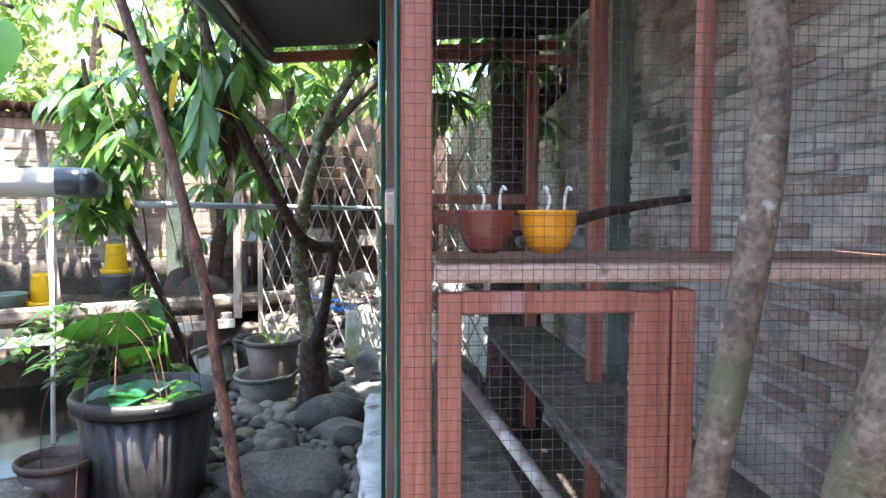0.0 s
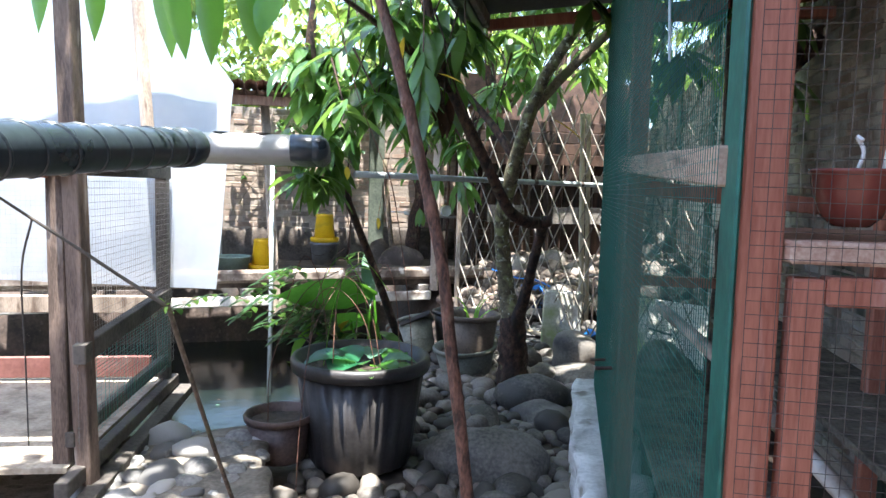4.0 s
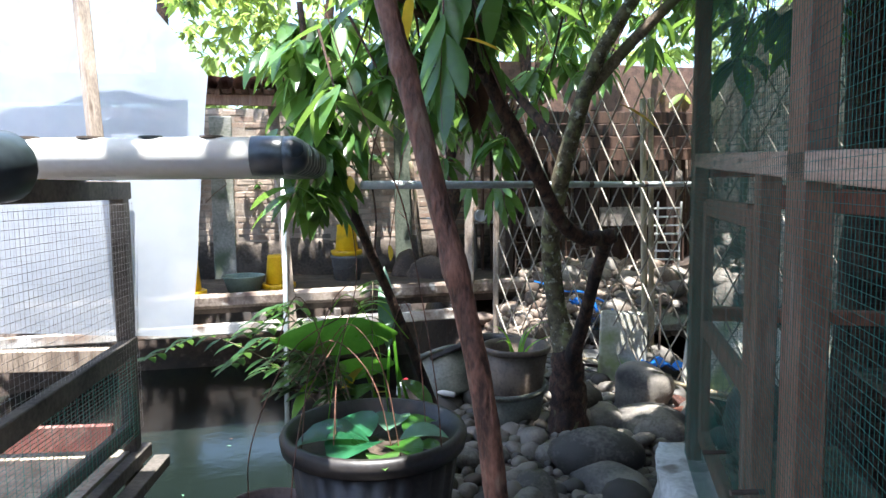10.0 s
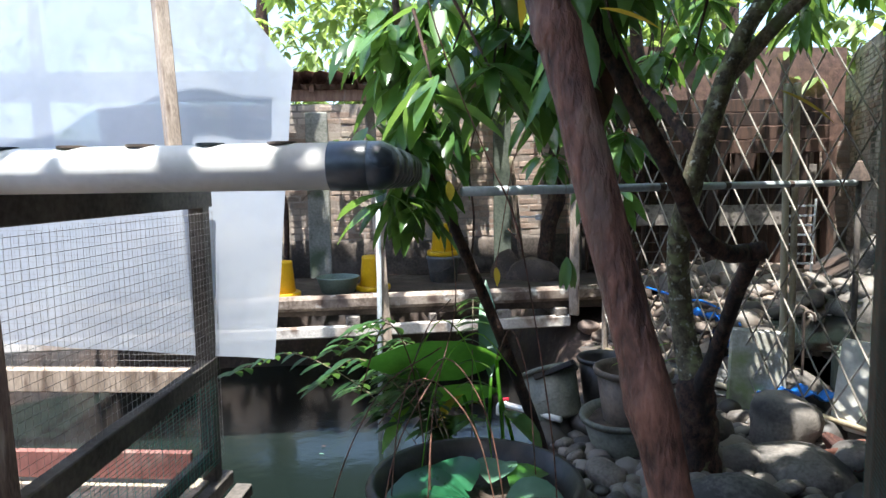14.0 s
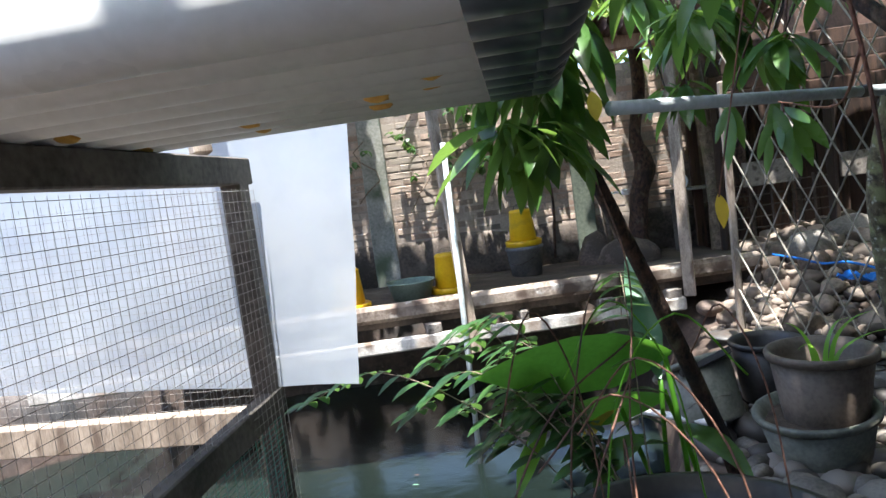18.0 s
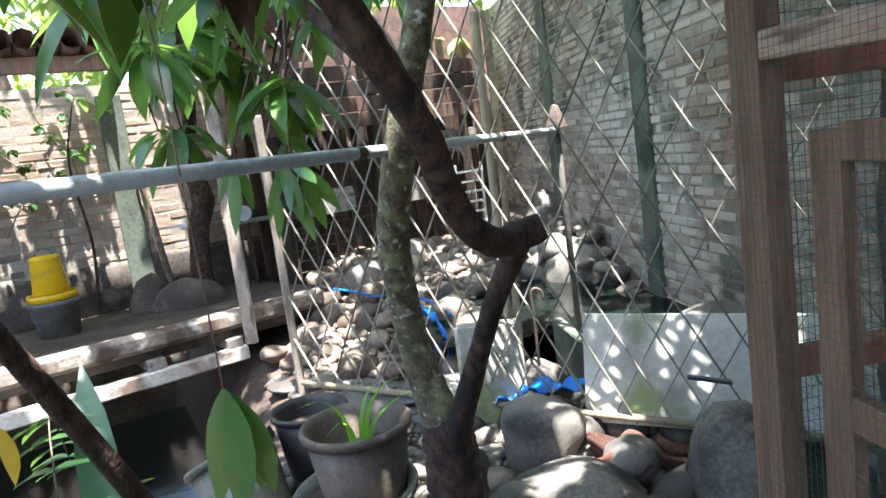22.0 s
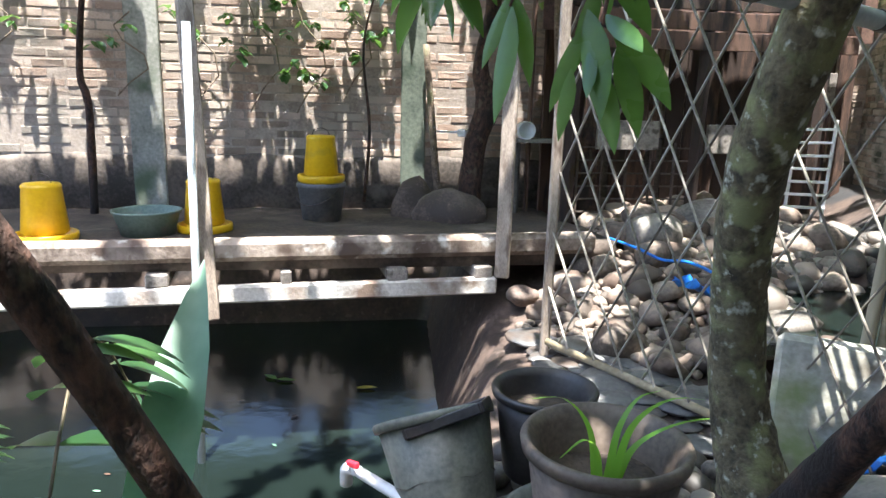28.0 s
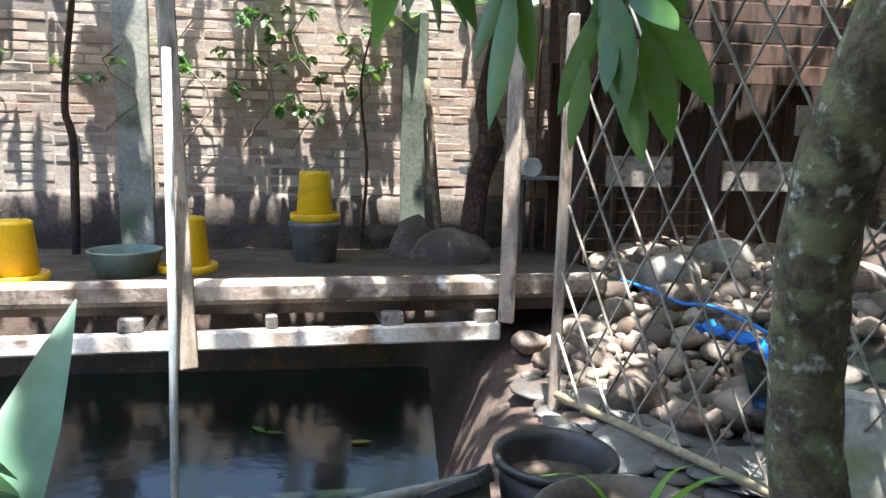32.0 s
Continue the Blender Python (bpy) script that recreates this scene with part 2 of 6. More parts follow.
    cannaleaf=material("broad_canna_leaf", (0.028, 0.11, 0.014), (0.075, 0.22, 0.03), 9, 0.32, 0.15, 60, translucent=0.28, through_colour=(0.2, 0.5, 0.05), stain=(0.02, 0.07, 0.012), stain_scale=7, stain_cut=0.55),
    darkleaf=material("dark_round_leaf", (0.012, 0.07, 0.03), (0.03, 0.14, 0.06), 5, 0.3, 0.2, 30, translucent=0.2, through_colour=(0.1, 0.35, 0.08)),
    paleleaf=material("pale_backed_leaf", (0.08, 0.19, 0.11), (0.17, 0.3, 0.2), 4, 0.45, 0.1, 30, translucent=0.25, through_colour=(0.2, 0.4, 0.18)),
    yellowleaf=material("yellow_leaf", (0.5, 0.36, 0.02), (0.75, 0.58, 0.05), 8, 0.5, 0.1, 30, translucent=0.3, through_colour=(0.8, 0.55, 0.05)),
    deadleaf=material("dead_leaf", (0.04, 0.02, 0.012), (0.12, 0.06, 0.035), 8, 0.8, 0.2, 30),
    potdark=material("black_plastic", (0.018, 0.016, 0.016), (0.045, 0.04, 0.038), 6, 0.42, 0.12, 60, stain=(0.085, 0.062, 0.05), stain_scale=4, stain_cut=0.58),
    potbrown=material("dusty_brown_plastic", (0.07, 0.052, 0.04), (0.17, 0.13, 0.1), 6, 0.6, 0.15, 60, stain=(0.22, 0.19, 0.155), stain_scale=5, stain_cut=0.64),
    potred=material("dark_maroon_plastic", (0.045, 0.024, 0.02), (0.13, 0.085, 0.07), 6, 0.5, 0.12, 60, stain=(0.17, 0.13, 0.11), stain_scale=5, stain_cut=0.62),
    potgrey=material("grey_green_plastic", (0.09, 0.095, 0.076), (0.2, 0.2, 0.16), 6, 0.5, 0.15, 60, stain=(0.08, 0.08, 0.06), stain_scale=5, stain_cut=0.6),
    potbucket=material("dusty_grey_plastic", (0.1, 0.1, 0.1), (0.2, 0.195, 0.19), 6, 0.6, 0.12, 60, stain=(0.28, 0.25, 0.21), stain_scale=5, stain_cut=0.58),
    soil=material("potting_soil", (0.03, 0.022, 0.016), (0.09, 0.065, 0.045), 12, 0.95, 1.0, 70),
    pvc=material("white_pvc", (0.7, 0.69, 0.66), (0.82, 0.81, 0.78), 3, 0.3, 0.03, 40, stain=(0.6, 0.57, 0.5), stain_scale=6, stain_cut=0.66),
    pvcblack=material("black_pvc", (0.018, 0.025, 0.031), (0.042, 0.055, 0.064), 5, 0.3, 0.05, 60),
    pipegrey=material("galvanised_pipe", (0.33, 0.37, 0.38), (0.52, 0.56, 0.57), 6, 0.4, 0.08, 60, stain=(0.3, 0.3, 0.26), stain_scale=7, stain_cut=0.62),
    yellow=material("yellow_plastic", (0.72, 0.4, 0.005), (0.85, 0.52, 0.01), 5, 0.38, 0.05, 50, stain=(0.6, 0.36, 0.03), stain_scale=5, stain_cut=0.68),
    orange=material("orange_plastic", (0.78, 0.3, 0.01), (0.88, 0.38, 0.015), 4, 0.25, 0.02, 50),
    maroon=material("maroon_plastic", (0.2, 0.05, 0.035), (0.27, 0.075, 0.055), 4, 0.25, 0.02, 50),
    whiteplastic=material("white_plastic", (0.7, 0.7, 0.68), (0.82, 0.82, 0.8), 5, 0.4, 0.05, 50),
    steel=material("rusty_wire", (0.04, 0.03, 0.025), (0.115, 0.085, 0.068), 20, 0.6, 0.0, 90),
    greenwire=material("green_coated_wire", (0.02, 0.22, 0.17), (0.04, 0.32, 0.25), 20, 0.4, 0.0, 90),
    sheet=material("milky_plastic_sheet", (0.44, 0.48, 0.55), (0.58, 0.62, 0.68), 2.0, 0.35, 0.12, 14, translucent=0.5, through_colour=(0.6, 0.64, 0.72), clear=0.12),
    blue=material("blue_tarpaulin", (0.008, 0.1, 0.42), (0.02, 0.2, 0.65), 6, 0.4, 0.2, 40),
    slab=material("mossy_white_slab", (0.56, 0.55, 0.48), (0.8, 0.78, 0.7), 4, 0.65, 0.2, 40, stain=(0.33, 0.39, 0.17), stain_scale=3.2, stain_cut=0.53, stain2=(0.3, 0.28, 0.24), stain2_scale=2, stain2_cut=0.58),
    rooftile=material("old_roof_tile", (0.14, 0.08, 0.06), (0.3, 0.19, 0.15), 4, 0.9, 0.5, 40),
    blackroof=material("dark_roof_sheet", (0.02, 0.021, 0.023), (0.05, 0.05, 0.052), 3, 0.6, 0.2, 40),
    redplastic=material("red_plastic", (0.6, 0.02, 0.04), (0.7, 0.04, 0.07), 5, 0.35, 0.05, 50),
    wallstone=material("pale_mortared_stone", (0.13, 0.125, 0.118), (0.34, 0.325, 0.3), 4, 0.75, 0.3, 60, vary=0.7, stain=(0.42, 0.39, 0.35), stain_scale=9, stain_cut=0.64),
    flag=material("wet_flagstone", (0.06, 0.06, 0.06), (0.17, 0.165, 0.155), 3, 0.5, 0.7, 40, vary=0.4, stain=(0.08, 0.06, 0.047), stain_scale=4, stain_cut=0.54),
    tanwood=material("faded_pink_rail", (0.42, 0.24, 0.17), (0.62, 0.44, 0.33), 5, 0.7, 0.3, 40, stretch=(6, 0.8, 6), stain=(0.22, 0.13, 0.1), stain_scale=5, stain_cut=0.6),
    greennet=material("dark_green_mesh", (0.006, 0.08, 0.06), (0.017, 0.15, 0.115), 20, 0.5, 0.0, 90),
    pvcstain=material("dried_yellow_stain", (0.42, 0.22, 0.035), (0.62, 0.38, 0.09), 30, 0.8, 0.3, 90),
    bluegrey=material("dull_blue_plastic", (0.06, 0.1, 0.2), (0.14, 0.2, 0.36), 8, 0.3, 0.2, 40),
    coopwood=material("dark_coop_plank", (0.035, 0.02, 0.014), (0.12, 0.066, 0.045), 5, 0.85, 0.5, 50, vary=0.4, stretch=(5, 5, 0.8), stain=(0.02, 0.015, 0.012), stain_scale=3, stain_cut=0.55),
    husk=material("coconut_husk", (0.05, 0.02, 0.015), (0.17, 0.07, 0.045), 10, 0.9, 0.9, 60, vary=0.4),
    palebed=material("pale_wall_mortar", (0.2, 0.175, 0.145), (0.42, 0.38, 0.33), 4, 0.95, 0.7, 50, stain=(0.13, 0.135, 0.1), stain_scale=2.4, stain_cut=0.57, stain2=(0.45, 0.3, 0.24), stain2_scale=6, stain2_cut=0.58),
    mosspillar=material("dark_mossy_concrete", (0.05, 0.065, 0.05), (0.15, 0.17, 0.13), 3, 0.9, 0.5, 40, stain=(0.03, 0.05, 0.03), stain_scale=2),
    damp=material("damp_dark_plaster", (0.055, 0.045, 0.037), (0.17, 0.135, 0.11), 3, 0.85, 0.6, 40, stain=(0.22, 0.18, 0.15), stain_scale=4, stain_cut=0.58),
    dung=material("dung_caked_board", (0.05, 0.042, 0.03), (0.19, 0.16, 0.12), 12, 0.9, 1.0, 70, stain=(0.28, 0.26, 0.22), stain_scale=7, stain_cut=0.62),
    zincwire=material("galvanised_wire", (0.2, 0.19, 0.18), (0.36, 0.34, 0.32), 20, 0.5, 0.0, 90),
    brownpost=material("weathered_brown_post", (0.085, 0.058, 0.044), (0.24, 0.17, 0.13), 5, 0.85, 0.5, 50, stretch=(5, 5, 0.8), stain=(0.4, 0.33, 0.28), stain_scale=4, stain_cut=0.6),
    greenbasin=material("green_grey_plastic", (0.1, 0.15, 0.125), (0.2, 0.27, 0.225), 6, 0.55, 0.1, 60, stain=(0.24, 0.22, 0.19), stain_scale=5, stain_cut=0.56),
    whitewash=material("flaking_whitewash", (0.42, 0.38, 0.33), (0.72, 0.68, 0.62), 4, 0.85, 0.7, 50, stain=(0.17, 0.12, 0.09), stain_scale=4.5, stain_cut=0.53, stain2=(0.33, 0.24, 0.18), stain2_scale=1.6, stain2_cut=0.52),
    brownrock=material("brown_rock", (0.07, 0.05, 0.04), (0.2, 0.145, 0.115), 6, 0.8, 0.6, 60, vary=0.2),
    oxide=material("oxide_red_paint", (0.15, 0.055, 0.045), (0.26, 0.11, 0.09), 6, 0.7, 0.2, 50, stain=(0.3, 0.2, 0.17), stain_scale=5, stain_cut=0.63),
    litter=material("caked_litter_floor", (0.26, 0.215, 0.16), (0.48, 0.41, 0.32), 9, 0.95, 1.0, 60, stain=(0.15, 0.11, 0.08), stain_scale=6, stain_cut=0.6),
    frontbark=material("olive_brown_bark", (0.06, 0.043, 0.028), (0.2, 0.145, 0.1), 30, 0.85, 0.8, 120, stain=(0.42, 0.39, 0.32), stain_scale=40, stain_cut=0.64, stain2=(0.1, 0.1, 0.045), stain2_scale=7, stain2_cut=0.52),
    poolwall=material("mossy_pool_concrete", (0.26, 0.25, 0.2), (0.5, 0.48, 0.41), 5, 0.85, 0.4, 50, stain=(0.2, 0.24, 0.1), stain_scale=3, stain_cut=0.5, stain2=(0.16, 0.14, 0.11), stain2_scale=5, stain2_cut=0.56),
    zinc=material("rusty_zinc", (0.085, 0.05, 0.038), (0.2, 0.115, 0.085), 12, 0.7, 0.4, 60),
)

wm = bpy.data.materials.new("pond_water")
wm.use_nodes = True
wt = wm.node_tree
wb = wt.nodes["Principled BSDF"]
wb.inputs["Base Color"].default_value = (0.0065, 0.0105, 0.009, 1)
wb.inputs["Roughness"].default_value = 0.14
wb.inputs["IOR"].default_value = 1.33
wno, wbp = wt.nodes.new("ShaderNodeTexNoise"), wt.nodes.new("ShaderNodeBump")
wno.inputs["Scale"].default_value, wno.inputs["Detail"].default_value = 8.0, 3
wbp.inputs["Strength"].default_value, wbp.inputs["Distance"].default_value = 0.12, 0.02
wt.links.new(wt.nodes.new("ShaderNodeNewGeometry").outputs["Position"], wno.inputs["Vector"])
wt.links.new(wno.outputs["Fac"], wbp.inputs["Height"])
wt.links.new(wbp.outputs["Normal"], wb.inputs["Normal"])
M["water"] = wm


# ---------------------------------------------------------------- makers
def mesh_of(name, bm, mat, smooth=False):
    me = bpy.data.meshes.new(name)
    bm.to_mesh(me)
    bm.free()
    me.materials.append(M[mat])
    if smooth:
        me.shade_smooth()
    return me


def from_lists(name, verts, faces, mat, smooth=False):
    me = bpy.data.meshes.new(name)
    me.from_pydata([tuple(v) for v in verts], [], [tuple(q) for q in faces])
    me.materials.append(M[mat])
    if smooth:
        me.shade_smooth()
    return me


def part(name, bm, mat, parent=None, label="", smooth=False):
    ob = new(name, bm if isinstance(bm, bpy.types.Mesh) else mesh_of(name, bm, mat, smooth))
    if parent:
        ob.parent = parent
    if label:
        ob["label"] = label
    return ob


def thing(name, label, category, group="", kind="", at=None, data=None):
    ob = new(name, data)
    if at is not None:
        ob.matrix_world = at if isinstance(at, Matrix) else Matrix.Translation(at)
    return tagged(ob, label, category, group, kind)


def box(bm, c, s, turn=None, bevel=0.0):
    """A block with centre c and size s, in an optional frame."""
    r = bmesh.ops.create_cube(bm, size=1.0, matrix=(turn or Matrix()) @ Matrix.Translation(c) @ Matrix.Diagonal((*s, 1)))
    if bevel:
        es = {e for v in r["verts"] for e in v.link_edges}
        bmesh.ops.bevel(bm, geom=list(es), offset=bevel, segments=1, affect="EDGES", profile=0.5)
    return bm


def blk(c, s, turn=None, bevel=0.0):
    return box(bmesh.new(), c, s, turn, bevel)


def bar(p, q, w, h, bevel=0.003, spin=0.0, bm=None):
    """A squared timber from p to q, w wide and h deep."""
    p, q = Vector(p), Vector(q)
    d = q - p
    m = Matrix.Translation((p + q) / 2) @ d.to_track_quat("Z", "Y").to_matrix().to_4x4() @ pose(0, 0, 0, 0, 0, spin)
    return box(bm or bmesh.new(), (0, 0, 0), (w, h, d.length), m, bevel)


def tube(points, radii, sides=10, bm=None, caps=True, wob=0.0, rng=None):
    """A tapered limb along points."""
    bm = bm or bmesh.new()
    pts = [Vector(p) for p in points]
    rings = []
    for i, p in enumerate(pts):
        d = (pts[min(i + 1, len(pts) - 1)] - pts[max(i - 1, 0)]).normalized()
        a = d.orthogonal().normalized() if i == 0 else (a - d * a.dot(d)).normalized()
        b = d.cross(a)
        r = radii[i] if not isinstance(radii, (int, float)) else radii
        ring = []
        for k in range(sides):
            t = 2 * math.pi * k / sides
            rr = r * (1 + (rng.uniform(-wob, wob) if rng else 0))
            ring.append(bm.verts.new(p + (a * math.cos(t) + b * math.sin(t)) * rr))
        rings.append(ring)
    for u, v in zip(rings, rings[1:]):
        for k in range(sides):
            bm.faces.new((u[k], u[(k + 1) % sides], v[(k + 1) % sides], v[k]))
    if caps:
        bm.faces.new(rings[0][::-1])
        bm.faces.new(rings[-1])
    return bm


def spline(points, n=6):
    """Catmull-Rom points through the given ones (any length of tuple)."""
    P = [np.array(p, float) for p in points]
    P = [2 * P[0] - P[1]] + P + [2 * P[-1] - P[-2]]
    out = []
    for i in range(1, len(P) - 2):
        for k in range(n):
            t = k / n
            a, b, c, d = P[i - 1 : i + 3]
            out.append(0.5 * (2 * b + (c - a) * t + (2 * a - 5 * b + 4 * c - d) * t * t + (3 * b - a - 3 * c + d) * t ** 3))
    return out + [P[-2]]


def limb(points, n=6, sides=12, wob=0.06, seed=1, bm=None):
    """points: x, y, z, radius."""
    s = spline(points, n)
    return tube([p[:3] for p in s], [max(p[3], 0.0005) for p in s], sides, bm, True, wob, random.Random(seed))


def lathe(profile, sides=32, bm=None, flute=0, depth=0.0, at=(0, 0, 0)):
    """Turned shape; profile of radius, height. flute: how many ribs."""
    bm = bm or bmesh.new()
    rings = []
    for r, z in profile:
        ring = []
        for k in range(sides):
            t = 2 * math.pi * k / sides
            rr = r * (1 + depth * (0.5 + 0.5 * math.copysign(abs(math.cos(flute * t / 2)) ** 0.5, 1)) - depth) if flute else r
            ring.append(bm.verts.new((at[0] + rr * math.cos(t), at[1] + rr * math.sin(t), at[2] + z)))
        rings.append(ring)
    for u, v in zip(rings, rings[1:]):
        for k in range(sides):
            bm.faces.new((u[k], u[(k + 1) % sides], v[(k + 1) % sides], v[k]))
    return bm


def rock_mesh(name, seed, mat, detail=2, rough=0.18):
    """A water-worn stone of about unit radius."""
    bm = bmesh.new()
    bmesh.ops.create_icosphere(bm, subdivisions=detail, radius=1.0)
    o = Vector((seed * 3.7, seed * 1.3, seed * 7.1))
    for v in bm.verts:
        n = noise.noise(v.co * 0.9 + o) * 1.6 + noise.noise(v.co * 2.2 + o) * 0.55 + noise.noise(v.co * 5.5 + o) * 0.16
        v.co *= 1 + rough * n
    return mesh_of(name, bm, mat, True)


def mesh_panel(w, h, step, r=0.0008, step_y=None, jitter=0.0, seed=1):
    """Welded wire in the x-z plane, from 0,0 to w,h."""
    rng = random.Random(seed)
    V, F = [], []

    def wire(a, b):
        n = len(V)
        a, b = Vector(a), Vector(b)
        d = (b - a).normalized()
        u = Vector((0, 1, 0))
        s = d.cross(u)
        for p in (a, b):
            V.extend((p + u * r, p + s * r, p - u * r, p - s * r))
        for k in range(4):
            F.append((n + k, n + (k + 1) % 4, n + 4 + (k + 1) % 4, n + 4 + k))

    x = 0.0
    while x <= w:
        j = rng.uniform(-jitter, jitter)
        wire((x + j, 0, 0), (x - j, 0, h))
        x += step
    z = 0.0
    while z <= h:
        j = rng.uniform(-jitter, jitter)
        wire((0, 2 * r, z + j), (w, 2 * r, z - j))
        z += step_y or step
    return V, F


# ---------------------------------------------------------------- plan
CAGE = Matrix(((0.9944, -0.106, 0, 0.0), (0.106, 0.9944, 0, 1.283), (0, 0, 1, 0), (0, 0, 0, 1)))  # right aviary: x along its front, y along its side
BEAM = Matrix(((-0.8396, 0.5431, 0, -2.34), (-0.5431, -0.8396, 0, 7.475), (0, 0, 1, 0), (0, 0, 0, 1)))  # duck yard edge: x along the beam to the west, y towards the pond
LEFT = Matrix(((-0.92, 0.392, 0, -2.6), (-0.392, -0.92, 0, 3.5), (0, 0, 1, 0), (0, 0, 0, 1)))  # cage over the pond: x to the west, y towards the path
FENCE = (Vector((-1.81, 6.67, 0.2)), Vector((0.62, 5.02, 0.2)))
WATER_Z = -0.72
EAST_A, EAST_B = Vector((1.5, -2.4, 0)), Vector((-0.09, 11.6, 0))
POND = [(-2.35, 2.55), (-2.05, 3.0), (-1.95, 3.6), (-1.85, 4.4), (-1.88, 5.3), (-1.95, 6.3), (-2.3, 7.35), (-2.75, 8.3), (-3.5, 9.8), (-6.9, 7.7), (-8.0, 5.0), (-7.5, 1.0), (-3.2, 1.2), (-2.75, 2.1)]
POND2 = [(-0.95, 6.7), (-0.3, 6.65), (-0.2, 5.95), (0.45, 5.6), (0.6, 6.6), (0.25, 7.6), (-0.2, 8.15), (-0.8, 7.6)]


def inside(x, y, poly):
    """Signed distance to a polygon, positive within."""
    best, odd = 1e9, False
    for (ax, ay), (bx, by) in zip(poly, poly[1:] + poly[:1]):
        t = max(0, min(1, ((x - ax) * (bx - ax) + (y - ay) * (by - ay)) / ((bx - ax) ** 2 + (by - ay) ** 2)))
        best = min(best, math.hypot(x - ax - t * (bx - ax), y - ay - t * (by - ay)))
        if (ay > y) != (by > y) and x < (bx - ax) * (y - ay) / (by - ay) + ax:
            odd = not odd
    return best if odd else -best


def ease(a, b, v):
    t = max(0, min(1, (v - a) / (b - a)))
    return t * t * (3 - 2 * t)


def ground_z(x, y):
    z = 0.02 + 0.05 * noise.noise(Vector((x * 1.3, y * 1.3, 0)))
    z += 0.13 * ease(5.2, 6.6, y) * ease(-2.2, -1.6, x)
    z += 0.3 * ease(6.9, 8.3, y)
    z -= 0.34 * ease(-0.05, 0.35, inside(x, y, POND2))
    z += 0.22 * ease(0.5, 0.05, abs((EAST_B.x - EAST_A.x) / 14 * (y + 2.4) + EAST_A.x - x)) * ease(5.4, 6.2, y)
    return z - (1.15 + z) * ease(-0.02, 0.3 if y < 6.2 else 0.5, inside(x, y, POND))


# ---------------------------------------------------------------- ground, water, walls
xs = np.concatenate([[-400, -60, -15], np.arange(-9, 3.01, 0.12), [8, 40, 400]])
ys = np.concatenate([[-400, -60, -12], np.arange(-4, 14.01, 0.12), [20, 60, 400]])
V = [(x, y, ground_z(x, y)) for y in ys for x in xs]
W = len(xs)
F = [(j * W + i, j * W + i + 1, (j + 1) * W + i + 1, (j + 1) * W + i) for j in range(len(ys) - 1) for i in range(W - 1)]
ground = thing("ground", "dark damp earth around the pond", "ground", kind="structure", data=from_lists("ground", V, F, "bank", True))


def flat(poly, z, name, mat):
    return from_lists(name, [(x, y, z) for x, y in poly], [tuple(range(len(poly)))], mat)


thing("water", "dark green still pond water", "water", kind="structure",
      data=flat([(-8.2, 0.8), (-1.5, 2.4), (-1.6, 6.0), (-1.9, 7.0), (-2.6, 9.0), (-3.4, 10.1), (-8.2, 7.9)], WATER_Z, "water", "water"))
thing("water_2", "dark rippled water of the duck pool among rocks", "water", kind="structure",
      data=flat([(-1.06, 6.44), (-0.28, 6.64), (-0.2, 5.84), (0.62, 5.3), (0.9, 6.0), (0.7, 7.2), (0.4, 8.1), (-0.3, 8.5), (-0.9, 7.9), (-1.1, 7.1)], 0.35, "water_2", "water"))


def brick_wall(name, label, A, B, z0, z1, near, skip, brick_mat, joined_mat, course=0.07, length=0.232, seed=3, thick=0.12, bed_mat="wallbed", sink=0.0):
    """A wall from A to B (its face on the left of that way); near: the stretch along it whose bricks are parts."""
    rng = random.Random(seed)
    d = (B - A).normalized()
    L = (B - A).length
    m = Matrix.Translation(A) @ Matrix(((d.x, -d.y, 0, 0), (d.y, d.x, 0, 0), (0, 0, 1, 0), (0, 0, 0, 1)))
    bed = bmesh.new()
    box(bed, (L / 2, -thick / 2, (z0 + z1) / 2), (L, thick, z1 - z0), m)
    wall = thing(name, label, "wall", kind="structure", data=mesh_of(name, bed, bed_mat))
    shared = []
    for k in range(5):
        bm = bmesh.new()
        box(bm, (0, 0, 0), (length - 0.014 - 0.004 * (k % 3), 0.03, course - 0.013 - 0.002 * (k % 2)), None, 0.004)
        for v in bm.verts:
            v.co += Vector((rng.uniform(-1, 1), rng.uniform(-1, 1), rng.uniform(-1, 1))) * 0.0022
        shared.append(mesh_of("brick", bm, brick_mat))
    V, F, count = [], [], 0
    rows = int((z1 - z0) / course)
    for r in range(rows):
        x = -0.5 * length * (r % 2)
        while x < L:
            cx, cz = x + length / 2, z0 + (r + 0.5) * course
            x += length
            if cx < 0.05 or cx > L - 0.05 or skip(cx, cz, rng):
                continue
            k = rng.randrange(5)
            mm = m @ pose(cx + rng.uniform(-0.004, 0.004), -0.007 - sink + rng.uniform(-0.004, 0.003), cz + rng.uniform(-0.002, 0.002), rng.uniform(-1, 1), 0, rng.uniform(-0.8, 0.8))
            if near(cx, cz) and count < 300:
                ob = new("brick", shared[k])
                ob.parent = wall
                ob.matrix_world = mm
                count += 1
            else:
                n = len(V)
                V.extend(mm @ v.co for v in shared[k].vertices)
                F.extend(tuple(n + i for i in p.vertices) for p in shared[k].polygons)
    rest = new("brickwork", from_lists("brickwork", V, F, joined_mat))
    rest.parent = wall
    tagged(rest, kind="stuff")
    return wall, m


OFF = 1.7
north_a = BEAM @ Vector((4.6, -OFF, 0))
north_b = BEAM @ Vector((-3.95, -OFF, 0))
LN = (north_b - north_a).length


def pilaster(wall, m, x, w, z0, z1, proud=0.035, mat="plaster"):
    p = part("pilaster", blk((x, proud / 2 - 0.01, (z0 + z1) / 2), (w, proud + 0.02, z1 - z0), m, 0.008), mat, wall, "mossy grey concrete pilaster")
    return p


